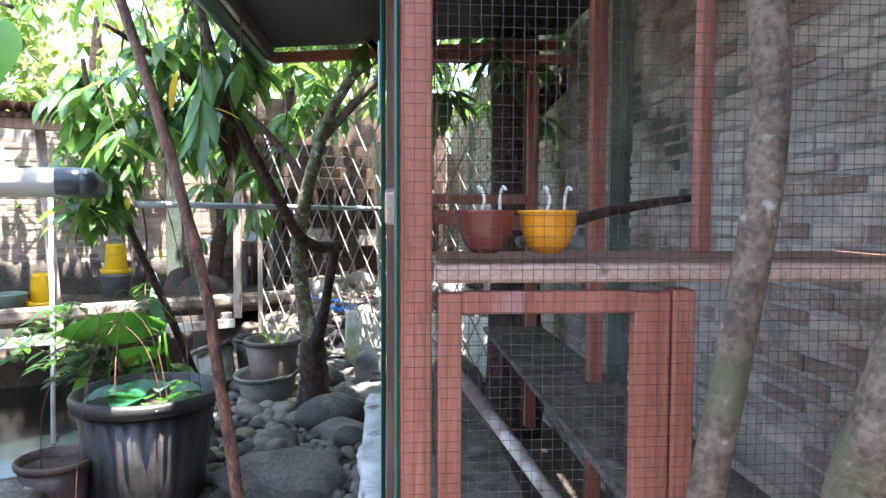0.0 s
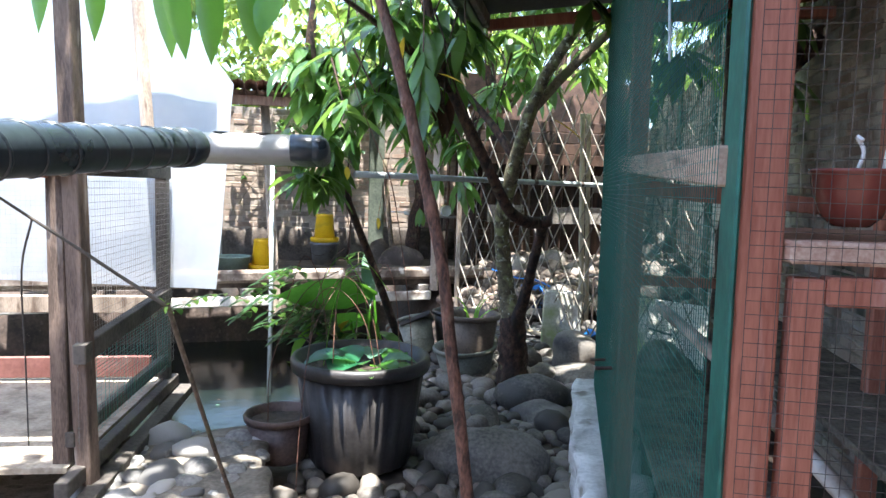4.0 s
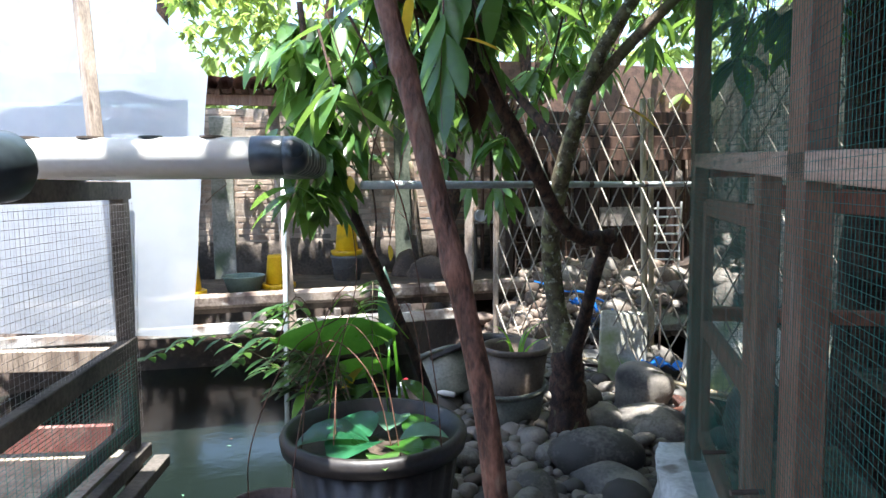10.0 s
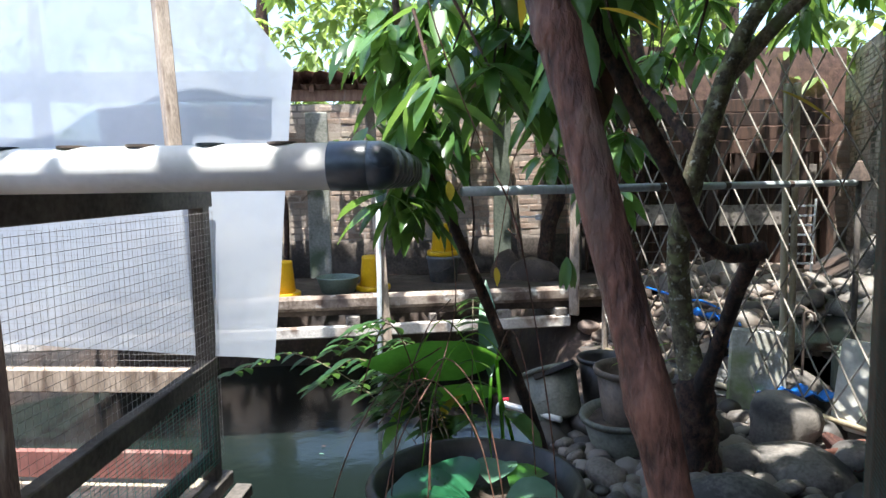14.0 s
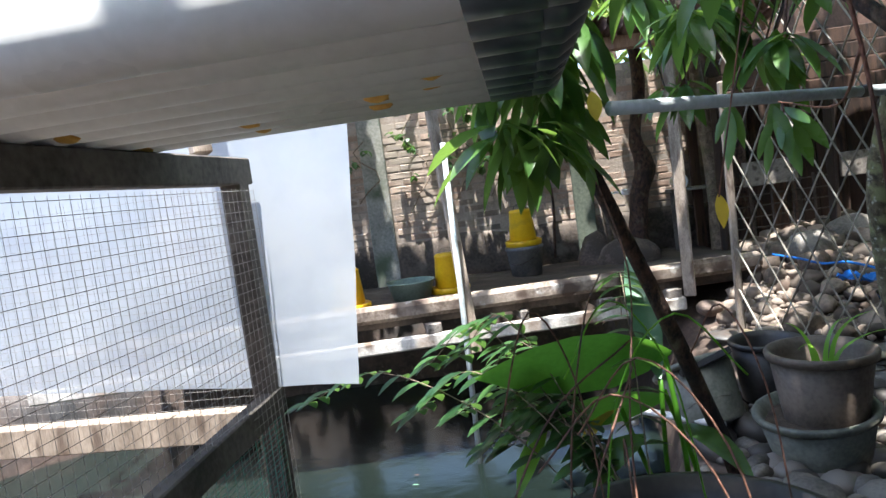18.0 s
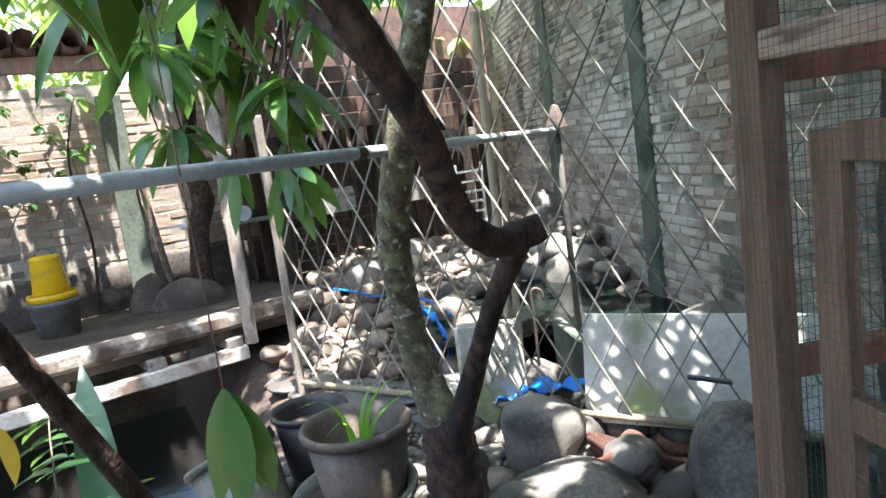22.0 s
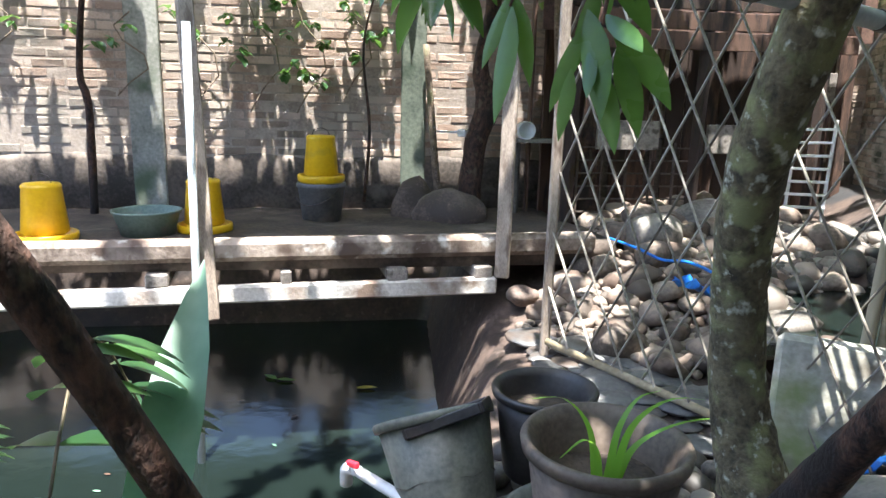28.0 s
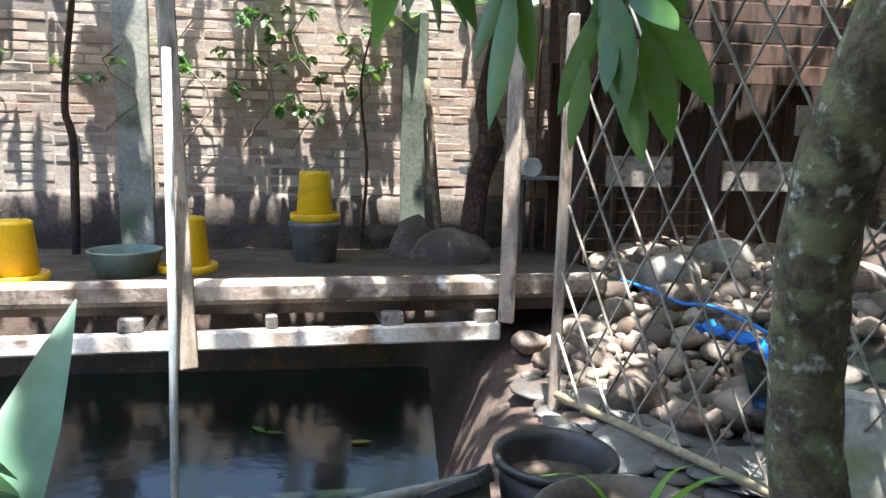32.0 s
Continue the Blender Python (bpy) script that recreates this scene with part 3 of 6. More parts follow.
# ---------------------------------------------------------------- duck yard
yard = thing("yard", "bare trodden dark earth of the duck yard", "ground", kind="structure")
V, F = [], []
nx, ny = 40, 16
for j in range(ny + 1):
    for i in range(nx + 1):
        u, v = -0.75 + 5.4 * i / nx, 0.03 - (OFF + 0.1) * j / ny
        p = BEAM @ Vector((u, v, 0))
        V.append((p.x, p.y, 0.49 - 0.05 * j / ny + 0.018 * noise.noise(Vector((u * 3, v * 3, 5)))))
F = [(j * (nx + 1) + i, j * (nx + 1) + i + 1, (j + 1) * (nx + 1) + i + 1, (j + 1) * (nx + 1) + i) for j in range(ny) for i in range(nx)]
n = len(V)
V += [(x, y, 0.35) for x, y, z in V]
F += [tuple(n + i for i in q[::-1]) for q in F]
rim = list(range(nx + 1)) + [j * (nx + 1) + nx for j in range(1, ny + 1)] + [ny * (nx + 1) + i for i in range(nx - 1, -1, -1)] + [j * (nx + 1) for j in range(ny - 1, 0, -1)]
F += [(a, a + n, b + n, b) for a, b in zip(rim, rim[1:] + rim[:1])]
part("yard_bed", from_lists("yard_bed", V, F, "yard", True), "yard", yard)


def timber(name, label, p, q, w, h, mat, frame=None, category="beam", bevel=0.008, group=""):
    m = frame or Matrix()
    return thing(name, label, category, group, data=mesh_of(name, bar(m @ Vector(p), m @ Vector(q), w, h, bevel), mat))


def rough_log(name, label, p, q, r, mat, frame=None, flat_z=1.0, seed=2, category="beam"):
    m = frame or Matrix()
    p, q = m @ Vector(p), m @ Vector(q)
    n = 24
    pts = [p.lerp(q, i / n) + Vector((0, 0, 0.006 * noise.noise(Vector((i * 0.4, seed, 0))))) for i in range(n + 1)]
    bm = tube(pts, [r * (1 + 0.08 * noise.noise(Vector((i * 0.7, seed, 3)))) for i in range(n + 1)], 12, None, True, 0.04, random.Random(seed))
    return thing(name, label, category, data=mesh_of(name, bm, mat, True))


# ---------------------------------------------------------------- world of rough pieces
upper_beam = thing("beam", "thick pale weathered timber beam edging the duck yard", "beam", data=mesh_of("beam", bar(BEAM @ Vector((-0.6, 0.04, 0.49)), BEAM @ Vector((5.0, 0.04, 0.44)), 0.1, 0.13, 0.03), "whitelog"))
lower_beam = thing("beam", "whitewashed flaking timber beam under the yard edge", "beam", data=mesh_of("beam", bar(BEAM @ Vector((0.02, 0.08, 0.245)), BEAM @ Vector((5.0, 0.08, 0.185)), 0.06, 0.1, 0.012), "whitewash"))
for u, w in ((0.1, 0.11), (0.61, 0.12), (1.24, 0.06), (1.93, 0.12), (2.7, 0.1), (3.4, 0.1)):
    timber("joist", "short weathered timber joist end under the duck yard", (u, 0.1, 0.325 - u * 0.008), (u + 0.1, -1.2, 0.32), w, 0.075, "greywood", BEAM, "joist", group="joists under the yard")


# ---------------------------------------------------------------- posts and poles of the yard
def lean(z, x0, a, y0, b):
    return (x0 + a * z, y0 + b * z, z)


timber("post", "pale sawn board post nailed to the yard beams", BEAM @ Vector((0.0, 0.13, 0.3)), BEAM @ Vector((-0.03, 0.08, 2.35)), 0.085, 0.035, "palewood", category="post")
timber("post", "pale leaning board post nailed to the yard beams", lean(0.1, -3.62, -0.108, 6.44, 0.067), lean(2.35, -3.62, -0.108, 6.44, 0.067), 0.09, 0.035, "palewood", category="post")
thing("pole", "white-grey plastic pipe standing in the pond", "pole", data=mesh_of("pole", tube([(-3.68, 6.36, -1.1), (-3.66, 6.38, 0.3), (-3.65, 6.39, 1.66)], 0.021, 14), "pipegrey", True))
timber("post", "pale fence post at the corner of the lattice", (-1.83, 6.70, 0.12), (-1.80, 6.62, 1.75), 0.045, 0.045, "palewood", category="post")

# lean-to roof over the yard
roof = thing("roof", "lean-to roof of old red-brown tiles over the duck yard", "roof", kind="structure")
R0, R1 = 2.3, 2.5
BACK = -1.15
rng = random.Random(41)
for k in range(6):
    v = 0.28 - k * 0.255
    z = R0 + (0.28 - v) / (0.28 - BACK) * (R1 - R0)
    bm = bmesh.new()
    for i in range(48):
        u = -0.75 + i * 0.115
        short = rng.choice((0.0, 0.0, 0.0, 0.01, 0.02, 0.03))
        bmesh.ops.create_cone(bm, cap_ends=False, segments=8, radius1=0.062, radius2=0.056, depth=0.3 - short,
                              matrix=BEAM @ Matrix.Translation((u, v - 0.1 + short / 2, z)) @ pose(0, 0, 0, 90 + 9, 0, 0))
    part("tile_course", bm, "rooftile", roof)
for v, z in ((0.2, R0 - 0.1), (-1.05, R1 - 0.1)):
    part("purlin", bar(BEAM @ Vector((-0.7, v, z)), BEAM @ Vector((4.9, v, z)), 0.05, 0.09, 0.004), "brownwood", roof)
for u in np.arange(-0.5, 5.0, 0.9):
    part("rafter", bar(BEAM @ Vector((u, 0.28, R0 - 0.05)), BEAM @ Vector((u, BACK, R1 - 0.07)), 0.04, 0.06, 0.003), "brownwood", roof)

# ---------------------------------------------------------------- feeders and bowls
def feeder(at, label, turn=0):
    f = thing("poultry_feeder", label, "feeder", "yellow poultry feeders", at=at @ pose(0, 0, 0, 0, 0, turn))
    hopper = part("hopper", lathe([(0.118, 0.055), (0.122, 0.06), (0.1, 0.3), (0.102, 0.305), (0.102, 0.318), (0.09, 0.33), (0.0, 0.335)], 32), "yellow", f, smooth=True)
    part("tray", lathe([(0.0, 0.0), (0.15, 0.0), (0.163, 0.01), (0.167, 0.03), (0.167, 0.05), (0.16, 0.056), (0.152, 0.05), (0.148, 0.02), (0.1, 0.018), (0.1, 0.06)], 32), "yellow", f, smooth=True)
    s = spline([(-0.06, 0, 0.33), (-0.045, 0, 0.365), (0, 0, 0.38), (0.045, 0, 0.365), (0.06, 0, 0.33)], 4)
    part("wire_handle", tube(s, 0.003, 6), "steel", f)
    for z, w, h in ((0.235, 0.06, 0.035), (0.19, 0.075, 0.016)):
        bm = bmesh.new()
        for i in range(7):
            a = -math.pi / 2 + (i - 3) * w / 7 / 0.11
            r = 0.1225 - (z - 0.06) * 0.0917
            box(bm, (0, 0, 0), (w / 9, 0.0015, h * (0.7 + 0.3 * ((i * 7) % 3) / 2)), Matrix.Translation((r * math.cos(a), r * math.sin(a), z)) @ pose(0, 0, 0, 0, 0, math.degrees(a) + 90))
        part("printed_mark", bm, "potdark", hopper, "dark printed marking")
    return f


def on_yard(u, v, dz=0.0):
    p = BEAM @ Vector((u, v, 0))
    return (p.x, p.y, 0.49 - 0.05 * (0.03 - v) / (OFF + 0.1) + dz)


feeder(Matrix.Translation(on_yard(2.56, -0.17)), "yellow plastic poultry feeder standing on the yard edge", 200)
feeder(Matrix.Translation(on_yard(1.76, -0.5)), "yellow plastic poultry feeder standing on dark earth", 215)
feeder(Matrix.Translation(on_yard(1.04, -1.02, 0.27)), "yellow plastic poultry feeder on an upturned grey bucket", 205)
bucket = thing("bucket", "grey plastic bucket under a feeder on dark earth", "bucket", at=Matrix.Translation(on_yard(1.04, -1.02)))
part("wall", lathe([(0.0, 0.27), (0.13, 0.27), (0.172, 0.27), (0.176, 0.262), (0.176, 0.24), (0.166, 0.235), (0.135, 0.0), (0.0, 0.0)], 28), "potbucket", bucket, smooth=True)
part("bail", tube(spline([(-0.17, 0.0, 0.25), (-0.12, -0.13, 0.16), (0.0, -0.185, 0.12), (0.12, -0.13, 0.16), (0.17, 0.0, 0.25)], 5), 0.003, 6), "steel", bucket, "wire bail")

bowl = thing("basin", "grey-green plastic basin on the yard earth", "basin", at=Matrix.Translation(on_yard(2.08, -0.42)))
part("basin_wall", lathe([(0.0, 0.0), (0.15, 0.0), (0.19, 0.13), (0.2, 0.14), (0.203, 0.15), (0.195, 0.152), (0.185, 0.14), (0.147, 0.012), (0.0, 0.012)], 32), "greenbasin", bowl, smooth=True)

# ---------------------------------------------------------------- right aviary
av = thing("aviary", "red-brown painted timber aviary with wire mesh sides", "aviary", at=CAGE)


def cpart(name, c, s, mat, label="", bevel=0.003):
    return part(name, blk(c, s, None, bevel), mat, av, label)


def cbar(name, p, q, w, h, mat, label=""):
    return part(name, bar(p, q, w, h, 0.003), mat, av, label)


def wires(name, w, h, step, m, mat="steel", parent=None, r=0.0007, label="", step_y=None, jitter=0.0):
    Vv, Ff = mesh_panel(w, h, step, r, step_y, jitter, len(name))
    me = from_lists(name, [m @ v for v in Vv], Ff, mat)
    return part(name, me, mat, parent or av, label)


TOP = 2.3
RAILZ = lambda y: 1.43 + 0.04 * y
cpart("corner_post", (0.009, 0.02, 1.25), (0.048, 0.05, 2.1), "redwood")
cpart("post_cover", (-0.0195, 0.03, 1.25), (0.006, 0.08, 2.1), "greenpaint", "green painted strip")
# Paler than the other front timbers: the lit edge is in its colour.
cpart("shelf_edge", (0.56, 0.0, 1.335), (1.05, 0.05, 0.025), "tanwood", "pale pinkish shelf edge")
cpart("shelf", (0.5, 0.22, 1.338), (0.9, 0.36, 0.014), "brownwood")
door = cpart("door", (0.2095, 0.0, 0.64), (0.263, 0.03, 0.05), "redwood", "small red-brown mesh door")
for nm, c, sz in (("stile", (0.0595, 0.0, 0.96), (0.035, 0.03, 0.69)), ("stile", (0.3685, 0.0, 0.96), (0.055, 0.03, 0.69)), ("rail", (0.2095, 0.0, 1.2915), (0.263, 0.03, 0.033))):
    part(nm, blk(c, sz, None, 0.003), "redwood", door)
cpart("jamb", (0.416, 0.005, 0.96), (0.034, 0.045, 0.7), "redwood")
cpart("sill", (0.5, 0.02, 0.57), (1.0, 0.06, 0.06), "brownwood")
wires("front_mesh", 1.15, 1.75, 0.0158, Matrix.Translation((-0.01, -0.03, 0.6)), label="rusty welded wire mesh", jitter=0.001, r=0.00045)
# side: posts, rail, small door
SX = -0.012
cbar("side_rail", (SX, 0.045, RAILZ(0.03)), (SX, 2.74, RAILZ(2.75)), 0.05, 0.05, "tanwood", "faded pinkish rail")
cpart("side_post", (SX, 1.34, 1.25), (0.05, 0.12, 2.1), "brownwood")
cpart("side_post", (SX, 1.66, 0.9), (0.045, 0.06, 1.18), "brownwood")
cpart("far_post", (SX, 2.79, 1.25), (0.05, 0.09, 2.1), "brownwood")
hatch = cpart("hatch", (0.0, 2.23, 0.52), (0.03, 0.71, 0.06), "brownwood", "brown framed side hatch")
for y in (2.62, 1.84):
    part("stile", blk((0.0, y, 0.94), (0.03, 0.07, 0.9), None, 0.003), "brownwood", hatch)
for z in (1.37, 0.93):
    part("rail", blk((0.0, 2.23, z), (0.03, 0.71, 0.06), None, 0.003), "brownwood", hatch)
wires("side_mesh", 2.82, 1.95, 0.0158, pose(-0.042, 0.0, 0.38, 0, 0, 90), "greennet", r=0.0005, jitter=0.001, label="fine dark green wire mesh")
for y, z in ((1.9, 0.73), (1.5, 0.8)):
    part("hinge", tube([(-0.1, y, z), (-0.03, y + 0.02, z)], 0.006, 8), "steel", av)
# far end and back posts, beams under the roof
cpart("back_post", (0.78, 2.79, 1.25), (0.06, 0.06, 2.1), "redwood")
cpart("back_post", (0.72, 1.4, 1.25), (0.05, 0.05, 2.1), "redwood")
cpart("shelf_post", (0.617, 0.36, 1.83), (0.03, 0.03, 0.97), "redwood")
cpart("back_post", (0.98, 0.0, 1.25), (0.05, 0.05, 2.1), "redwood")
cbar("far_rail", (0.02, 2.79, 1.5), (0.75, 2.79, 1.5), 0.05, 0.05, "redwood")
cbar("far_rail", (0.02, 2.79, 0.95), (0.75, 2.79, 0.95), 0.05, 0.05, "redwood")
wires("far_mesh", 0.8, 1.9, 0.024, Matrix.Translation((0.0, 2.82, 0.4)), label="wire mesh of the far end")
cpart("floor_board", (0.2, 1.2, 0.62), (0.3, 2.2, 0.025), "dung")
cpart("floor_board", (0.64, 1.3, 0.8), (0.32, 2.6, 0.022), "dung", "dung-caked grey plank")
cbar("inner_rail", (0.03, 1.9, 1.42), (0.75, 1.9, 1.36), 0.04, 0.06, "redwood")
for p, q in (((0.0, 0.03, 2.28), (1.0, 0.03, 2.28)), ((0.0, 2.79, 2.28), (1.0, 2.79, 2.28)), ((0.0, 0.0, 2.28), (0.0, 2.8, 2.28))):
    cbar("top_plate", p, q, 0.05, 0.05, "redwood")

plinth = thing("plinth", "whitewashed lumpy rubble plinth under the aviary", "plinth")
bm = bmesh.new()
box(bm, (-0.02, 1.45, 0.17), (0.24, 2.95, 0.4), CAGE)
bmesh.ops.subdivide_edges(bm, edges=bm.edges[:], cuts=5, use_grid_fill=True)
bmesh.ops.subdivide_edges(bm, edges=[e for e in bm.edges if e.calc_length() > 0.2], cuts=9, use_grid_fill=True)
for v in bm.verts:
    v.co += Vector((1, 0.2, 0.3)) * 0.06 * noise.noise(v.co * 7) + Vector((0.7, 0, 0.6)) * 0.025 * noise.noise(v.co * 19)
part("rubble", bm, "limewash", plinth, smooth=True)

shed = thing("roof", "dark sheet roof on brown timber over the aviary", "roof", kind="structure", at=CAGE)
part("roof_sheet", blk((0.24, 1.72, 2.43), (1.9, 2.7, 0.02), pose(0, 0, 0, 0, -4, 0)), "blackroof", shed)
# Front sheet out of view, added to keep sun off mesh and floor.
part("roof_sheet", blk((0.58, -0.22, 2.45), (1.2, 1.18, 0.016), pose(0, 0, 0, 0, -4, 0)), "blackroof", shed)
part("fascia", bar((-0.7, 3.04, 2.31), (1.0, 3.04, 2.43), 0.035, 0.06, 0.004), "redwood", shed)
part("fascia", bar((-0.7, 3.04, 2.33), (-0.72, 0.37, 2.33), 0.03, 0.075, 0.004), "greywood", shed)
part("gutter", tube([(-0.76, 3.1, 2.30), (-0.78, 1.8, 2.32), (-0.78, 0.37, 2.33)], 0.05, 10), "pvcblack", shed, smooth=True)

part("wire_hook", tube(spline([(-0.05, 0.4, 1.62), (-0.05, 0.42, 1.68), (-0.05, 0.44, 1.74), (-0.05, 0.425, 1.775), (-0.05, 0.405, 1.77), (-0.05, 0.4, 1.75)], 5), 0.0022, 6), "pipegrey", av, "bent wire hook")
# bowls hung in the mesh, perch, twig
for cx, mat, lab in ((0.12, "maroon", "maroon plastic feed cup hung on the mesh by white clips"), (0.2195, "orange", "orange plastic feed cup hung on the mesh by white clips")):
    cup = thing("feed_cup", lab, "feed cup", "feed cups in the aviary", at=CAGE @ Matrix.Translation((cx, 0.05, 1.362)))
    shell = part("cup", lathe([(0.0, 0.0), (0.02, 0.001), (0.032, 0.012), (0.043, 0.04), (0.0455, 0.062), (0.048, 0.064), (0.048, 0.068), (0.0445, 0.068), (0.042, 0.045), (0.03, 0.015), (0.0, 0.006)], 32), mat, cup, smooth=True)
    for dx, ti in ((-0.012, 8), (0.017, -3)):
        hook = tube(spline([(dx, -0.036, 0.062), (dx + 0.0005 * ti, -0.045, 0.085), (dx - 0.0006 * ti, -0.047, 0.102), (dx + 0.004 - 0.0006 * ti, -0.053, 0.098)], 4), 0.0024, 6)
        part("clip", hook, "whiteplastic", shell, "white plastic clip", True)
thing("perch", "pale peeled branch leaning inside the aviary", "perch", data=mesh_of("perch", limb([(*(CAGE @ Vector((0.02, 0.9, 1.12))), 0.014), (*(CAGE @ Vector((0.14, 0.62, 1.03))), 0.016), (*(CAGE @ Vector((0.3, 0.2, 0.86))), 0.015), (*(CAGE @ Vector((0.36, 0.05, 0.8))), 0.013)], 5, 8), "whitelog", True))
thing("perch", "dark forked perch branch inside the aviary", "perch", data=mesh_of("perch", limb([(*(CAGE @ Vector((0.25, 0.45, 1.36))), 0.012), (*(CAGE @ Vector((0.36, 0.5, 1.40))), 0.013), (*(CAGE @ Vector((0.55, 0.6, 1.44))), 0.012), (*(CAGE @ Vector((0.8, 0.75, 1.47))), 0.01)], 5, 8), "bark", True))

# tree beside the aviary front
gt = thing("tree", "slender grey-barked tree in front of the aviary mesh", "tree", at=(0.405, 1.1, 0))
part("trunk", limb([(-0.03, 0.05, -0.05, 0.05), (-0.06, 0.04, 0.6, 0.026), (-0.04, 0.0, 1.0, 0.0225), (0.0, 0.0, 1.25, 0.022), (0.03, 0.0, 1.45, 0.022), (0.035, 0.0, 1.6, 0.022), (0.015, 0.0, 1.8, 0.022), (0.0, 0.02, 2.2, 0.02), (0.05, 0.05, 2.9, 0.018)], 6, 14, 0.03), "frontbark", gt, smooth=True)
part("limb", limb([(0.05, 0.05, -0.02, 0.06), (0.1, -0.05, 0.7, 0.046), (0.075, -0.13, 1.1, 0.034), (0.1, -0.15, 1.24, 0.034), (0.135, -0.15, 1.38, 0.034), (0.16, -0.15, 1.6, 0.034), (0.3, -0.15, 2.2, 0.03)], 6, 14, 0.04, 5), "frontbark", gt, smooth=True)
dt = thing("tree", "dark tree trunk with a stub behind the aviary", "tree", at=(0.42, 4.55, 0))
part("trunk", limb([(0, 0, -0.05, 0.2), (0.0, 0, 0.8, 0.16), (0.0, 0.02, 1.8, 0.14), (-0.02, 0.05, 2.5, 0.15), (-0.05, 0.1, 3.6, 0.12)], 6, 14, 0.08), "bark", dt, smooth=True)
part("limb", limb([(0.05, 0, 2.0, 0.07), (0.25, -0.05, 2.2, 0.06), (0.42, -0.08, 2.34, 0.05)], 5, 10, 0.08), "bark", dt, smooth=True)

# ---------------------------------------------------------------- cage over the pond, with pipes
lc = thing("pond_cage", "weathered timber cage with wire mesh standing over the pond", "cage", at=LEFT)


def lpart(name, p, q, w, h, mat, label=""):
    return part(name, bar(p, q, w, h, 0.004), mat, lc, label)


lpart("far_post", (0, 0, -0.9), (0, 0, 1.46), 0.06, 0.06, "darkwood")
lpart("upper_post", (0.03, 0.1, 1.5), (0.11, 0.02, 2.42), 0.05, 0.05, "palewood")
lpart("near_post", (-0.058, 1.126, -0.9), (-0.028, 1.246, 2.75), 0.065, 0.06, "brownpost")
lpart("near_post", (0.035, 1.165, 0.3), (0.035, 1.165, 1.5), 0.06, 0.06, "brownpost")
lpart("side_rail", (-0.01, -0.04, 0.785), (-0.06, 1.25, 0.765), 0.045, 0.075, "darkwood")
lpart("top_beam", (0.0, -0.06, 1.45), (0.0, 1.3, 1.45), 0.06, 0.075, "darkwood")
lpart("sole_plate", (-0.03, -0.08, 0.30), (-0.03, 1.35, 0.30), 0.05, 0.06, "darkwood")
lpart("sole_plate", (-0.09, -0.1, 0.24), (-0.09, 1.35, 0.23), 0.07, 0.05, "darkwood")
lpart("lower_rail", (0.0, 0.0, 0.43), (0.0, 1.2, 0.43), 0.035, 0.06, "darkwood")
lpart("far_rail", (0.05, 0.03, 0.74), (2.6, 0.03, 0.74), 0.05, 0.09, "palewood", "pale weathered rail")
lpart("far_panel", (0.05, 0.06, 0.41), (2.6, 0.06, 0.40), 0.03, 0.11, "oxide", "dull red-brown kick board")
lpart("top_tie", (-0.25, 0.0, 2.42), (1.6, 0.0, 2.5), 0.05, 0.07, "palewood")
lpart("west_post", (2.6, 0.0, -0.9), (2.6, 0.0, 2.4), 0.07, 0.07, "greywood")
lpart("west_post", (1.3, 1.22, -0.9), (1.3, 1.22, 1.5), 0.07, 0.07, "greywood")
lpart("near_rail", (0.05, 1.22, 1.44), (2.6, 1.22, 1.44), 0.05, 0.08, "redwood", "faded red-brown rail")
for i in range(9):
    part("floor_plank", blk((1.3, 0.08 + i * 0.135, 0.325), (2.6, 0.1335, 0.02 + 0.002 * (i % 3)), None, 0.002), "litter", lc)
wires("side_mesh", 1.25, 0.98, 0.027, pose(-0.04, -0.03, 0.42, 0, 0, 90), mat="zincwire", parent=lc, label="galvanised wire mesh", jitter=0.002, r=0.0006)
wires("lower_mesh", 1.2, 0.38, 0.044, pose(-0.03, 0.0, 0.4, 0, 0, 90), "greenwire", lc, 0.0009, "green plastic netting", 0.015)
wires("far_mesh", 2.6, 0.65, 0.025, Matrix.Translation((0.0, -0.02, 0.78)), mat="zincwire", parent=lc, label="wire mesh", r=0.0004)

# milky sheet hung behind the cage
S0, S1 = Vector((-2.34, 3.6)), Vector((-4.7, 2.9))
V, F = [], []
nx, nz = 60, 34
for j in range(nz + 1):
    for i in range(nx + 1):
        k = i / nx
        ztop = 1.95 + 1.08 * min(2.46 * k, 0.6) + 0.5 * k
        z = 0.82 + 0.05 * k + (ztop - 0.82) * j / nz
        p = S0.lerp(S1, k)
        w = 0.006 * math.sin(i * 0.55 + 0.6 * math.sin(j * 0.2)) * (1 - 0.5 * j / nz) + 0.006 * noise.noise(Vector((i * 0.2, j * 0.15, 0)))
        V.append((p.x - 0.02 * j / nz, p.y + w + 0.2 * j / nz, z))
F = [(j * (nx + 1) + i, j * (nx + 1) + i + 1, (j + 1) * (nx + 1) + i + 1, (j + 1) * (nx + 1) + i) for j in range(nz) for i in range(nx)]
thing("plastic_sheet", "milky translucent plastic sheet hanging behind the cage", "plastic sheet", data=from_lists("plastic_sheet", V, F, "sheet", True))

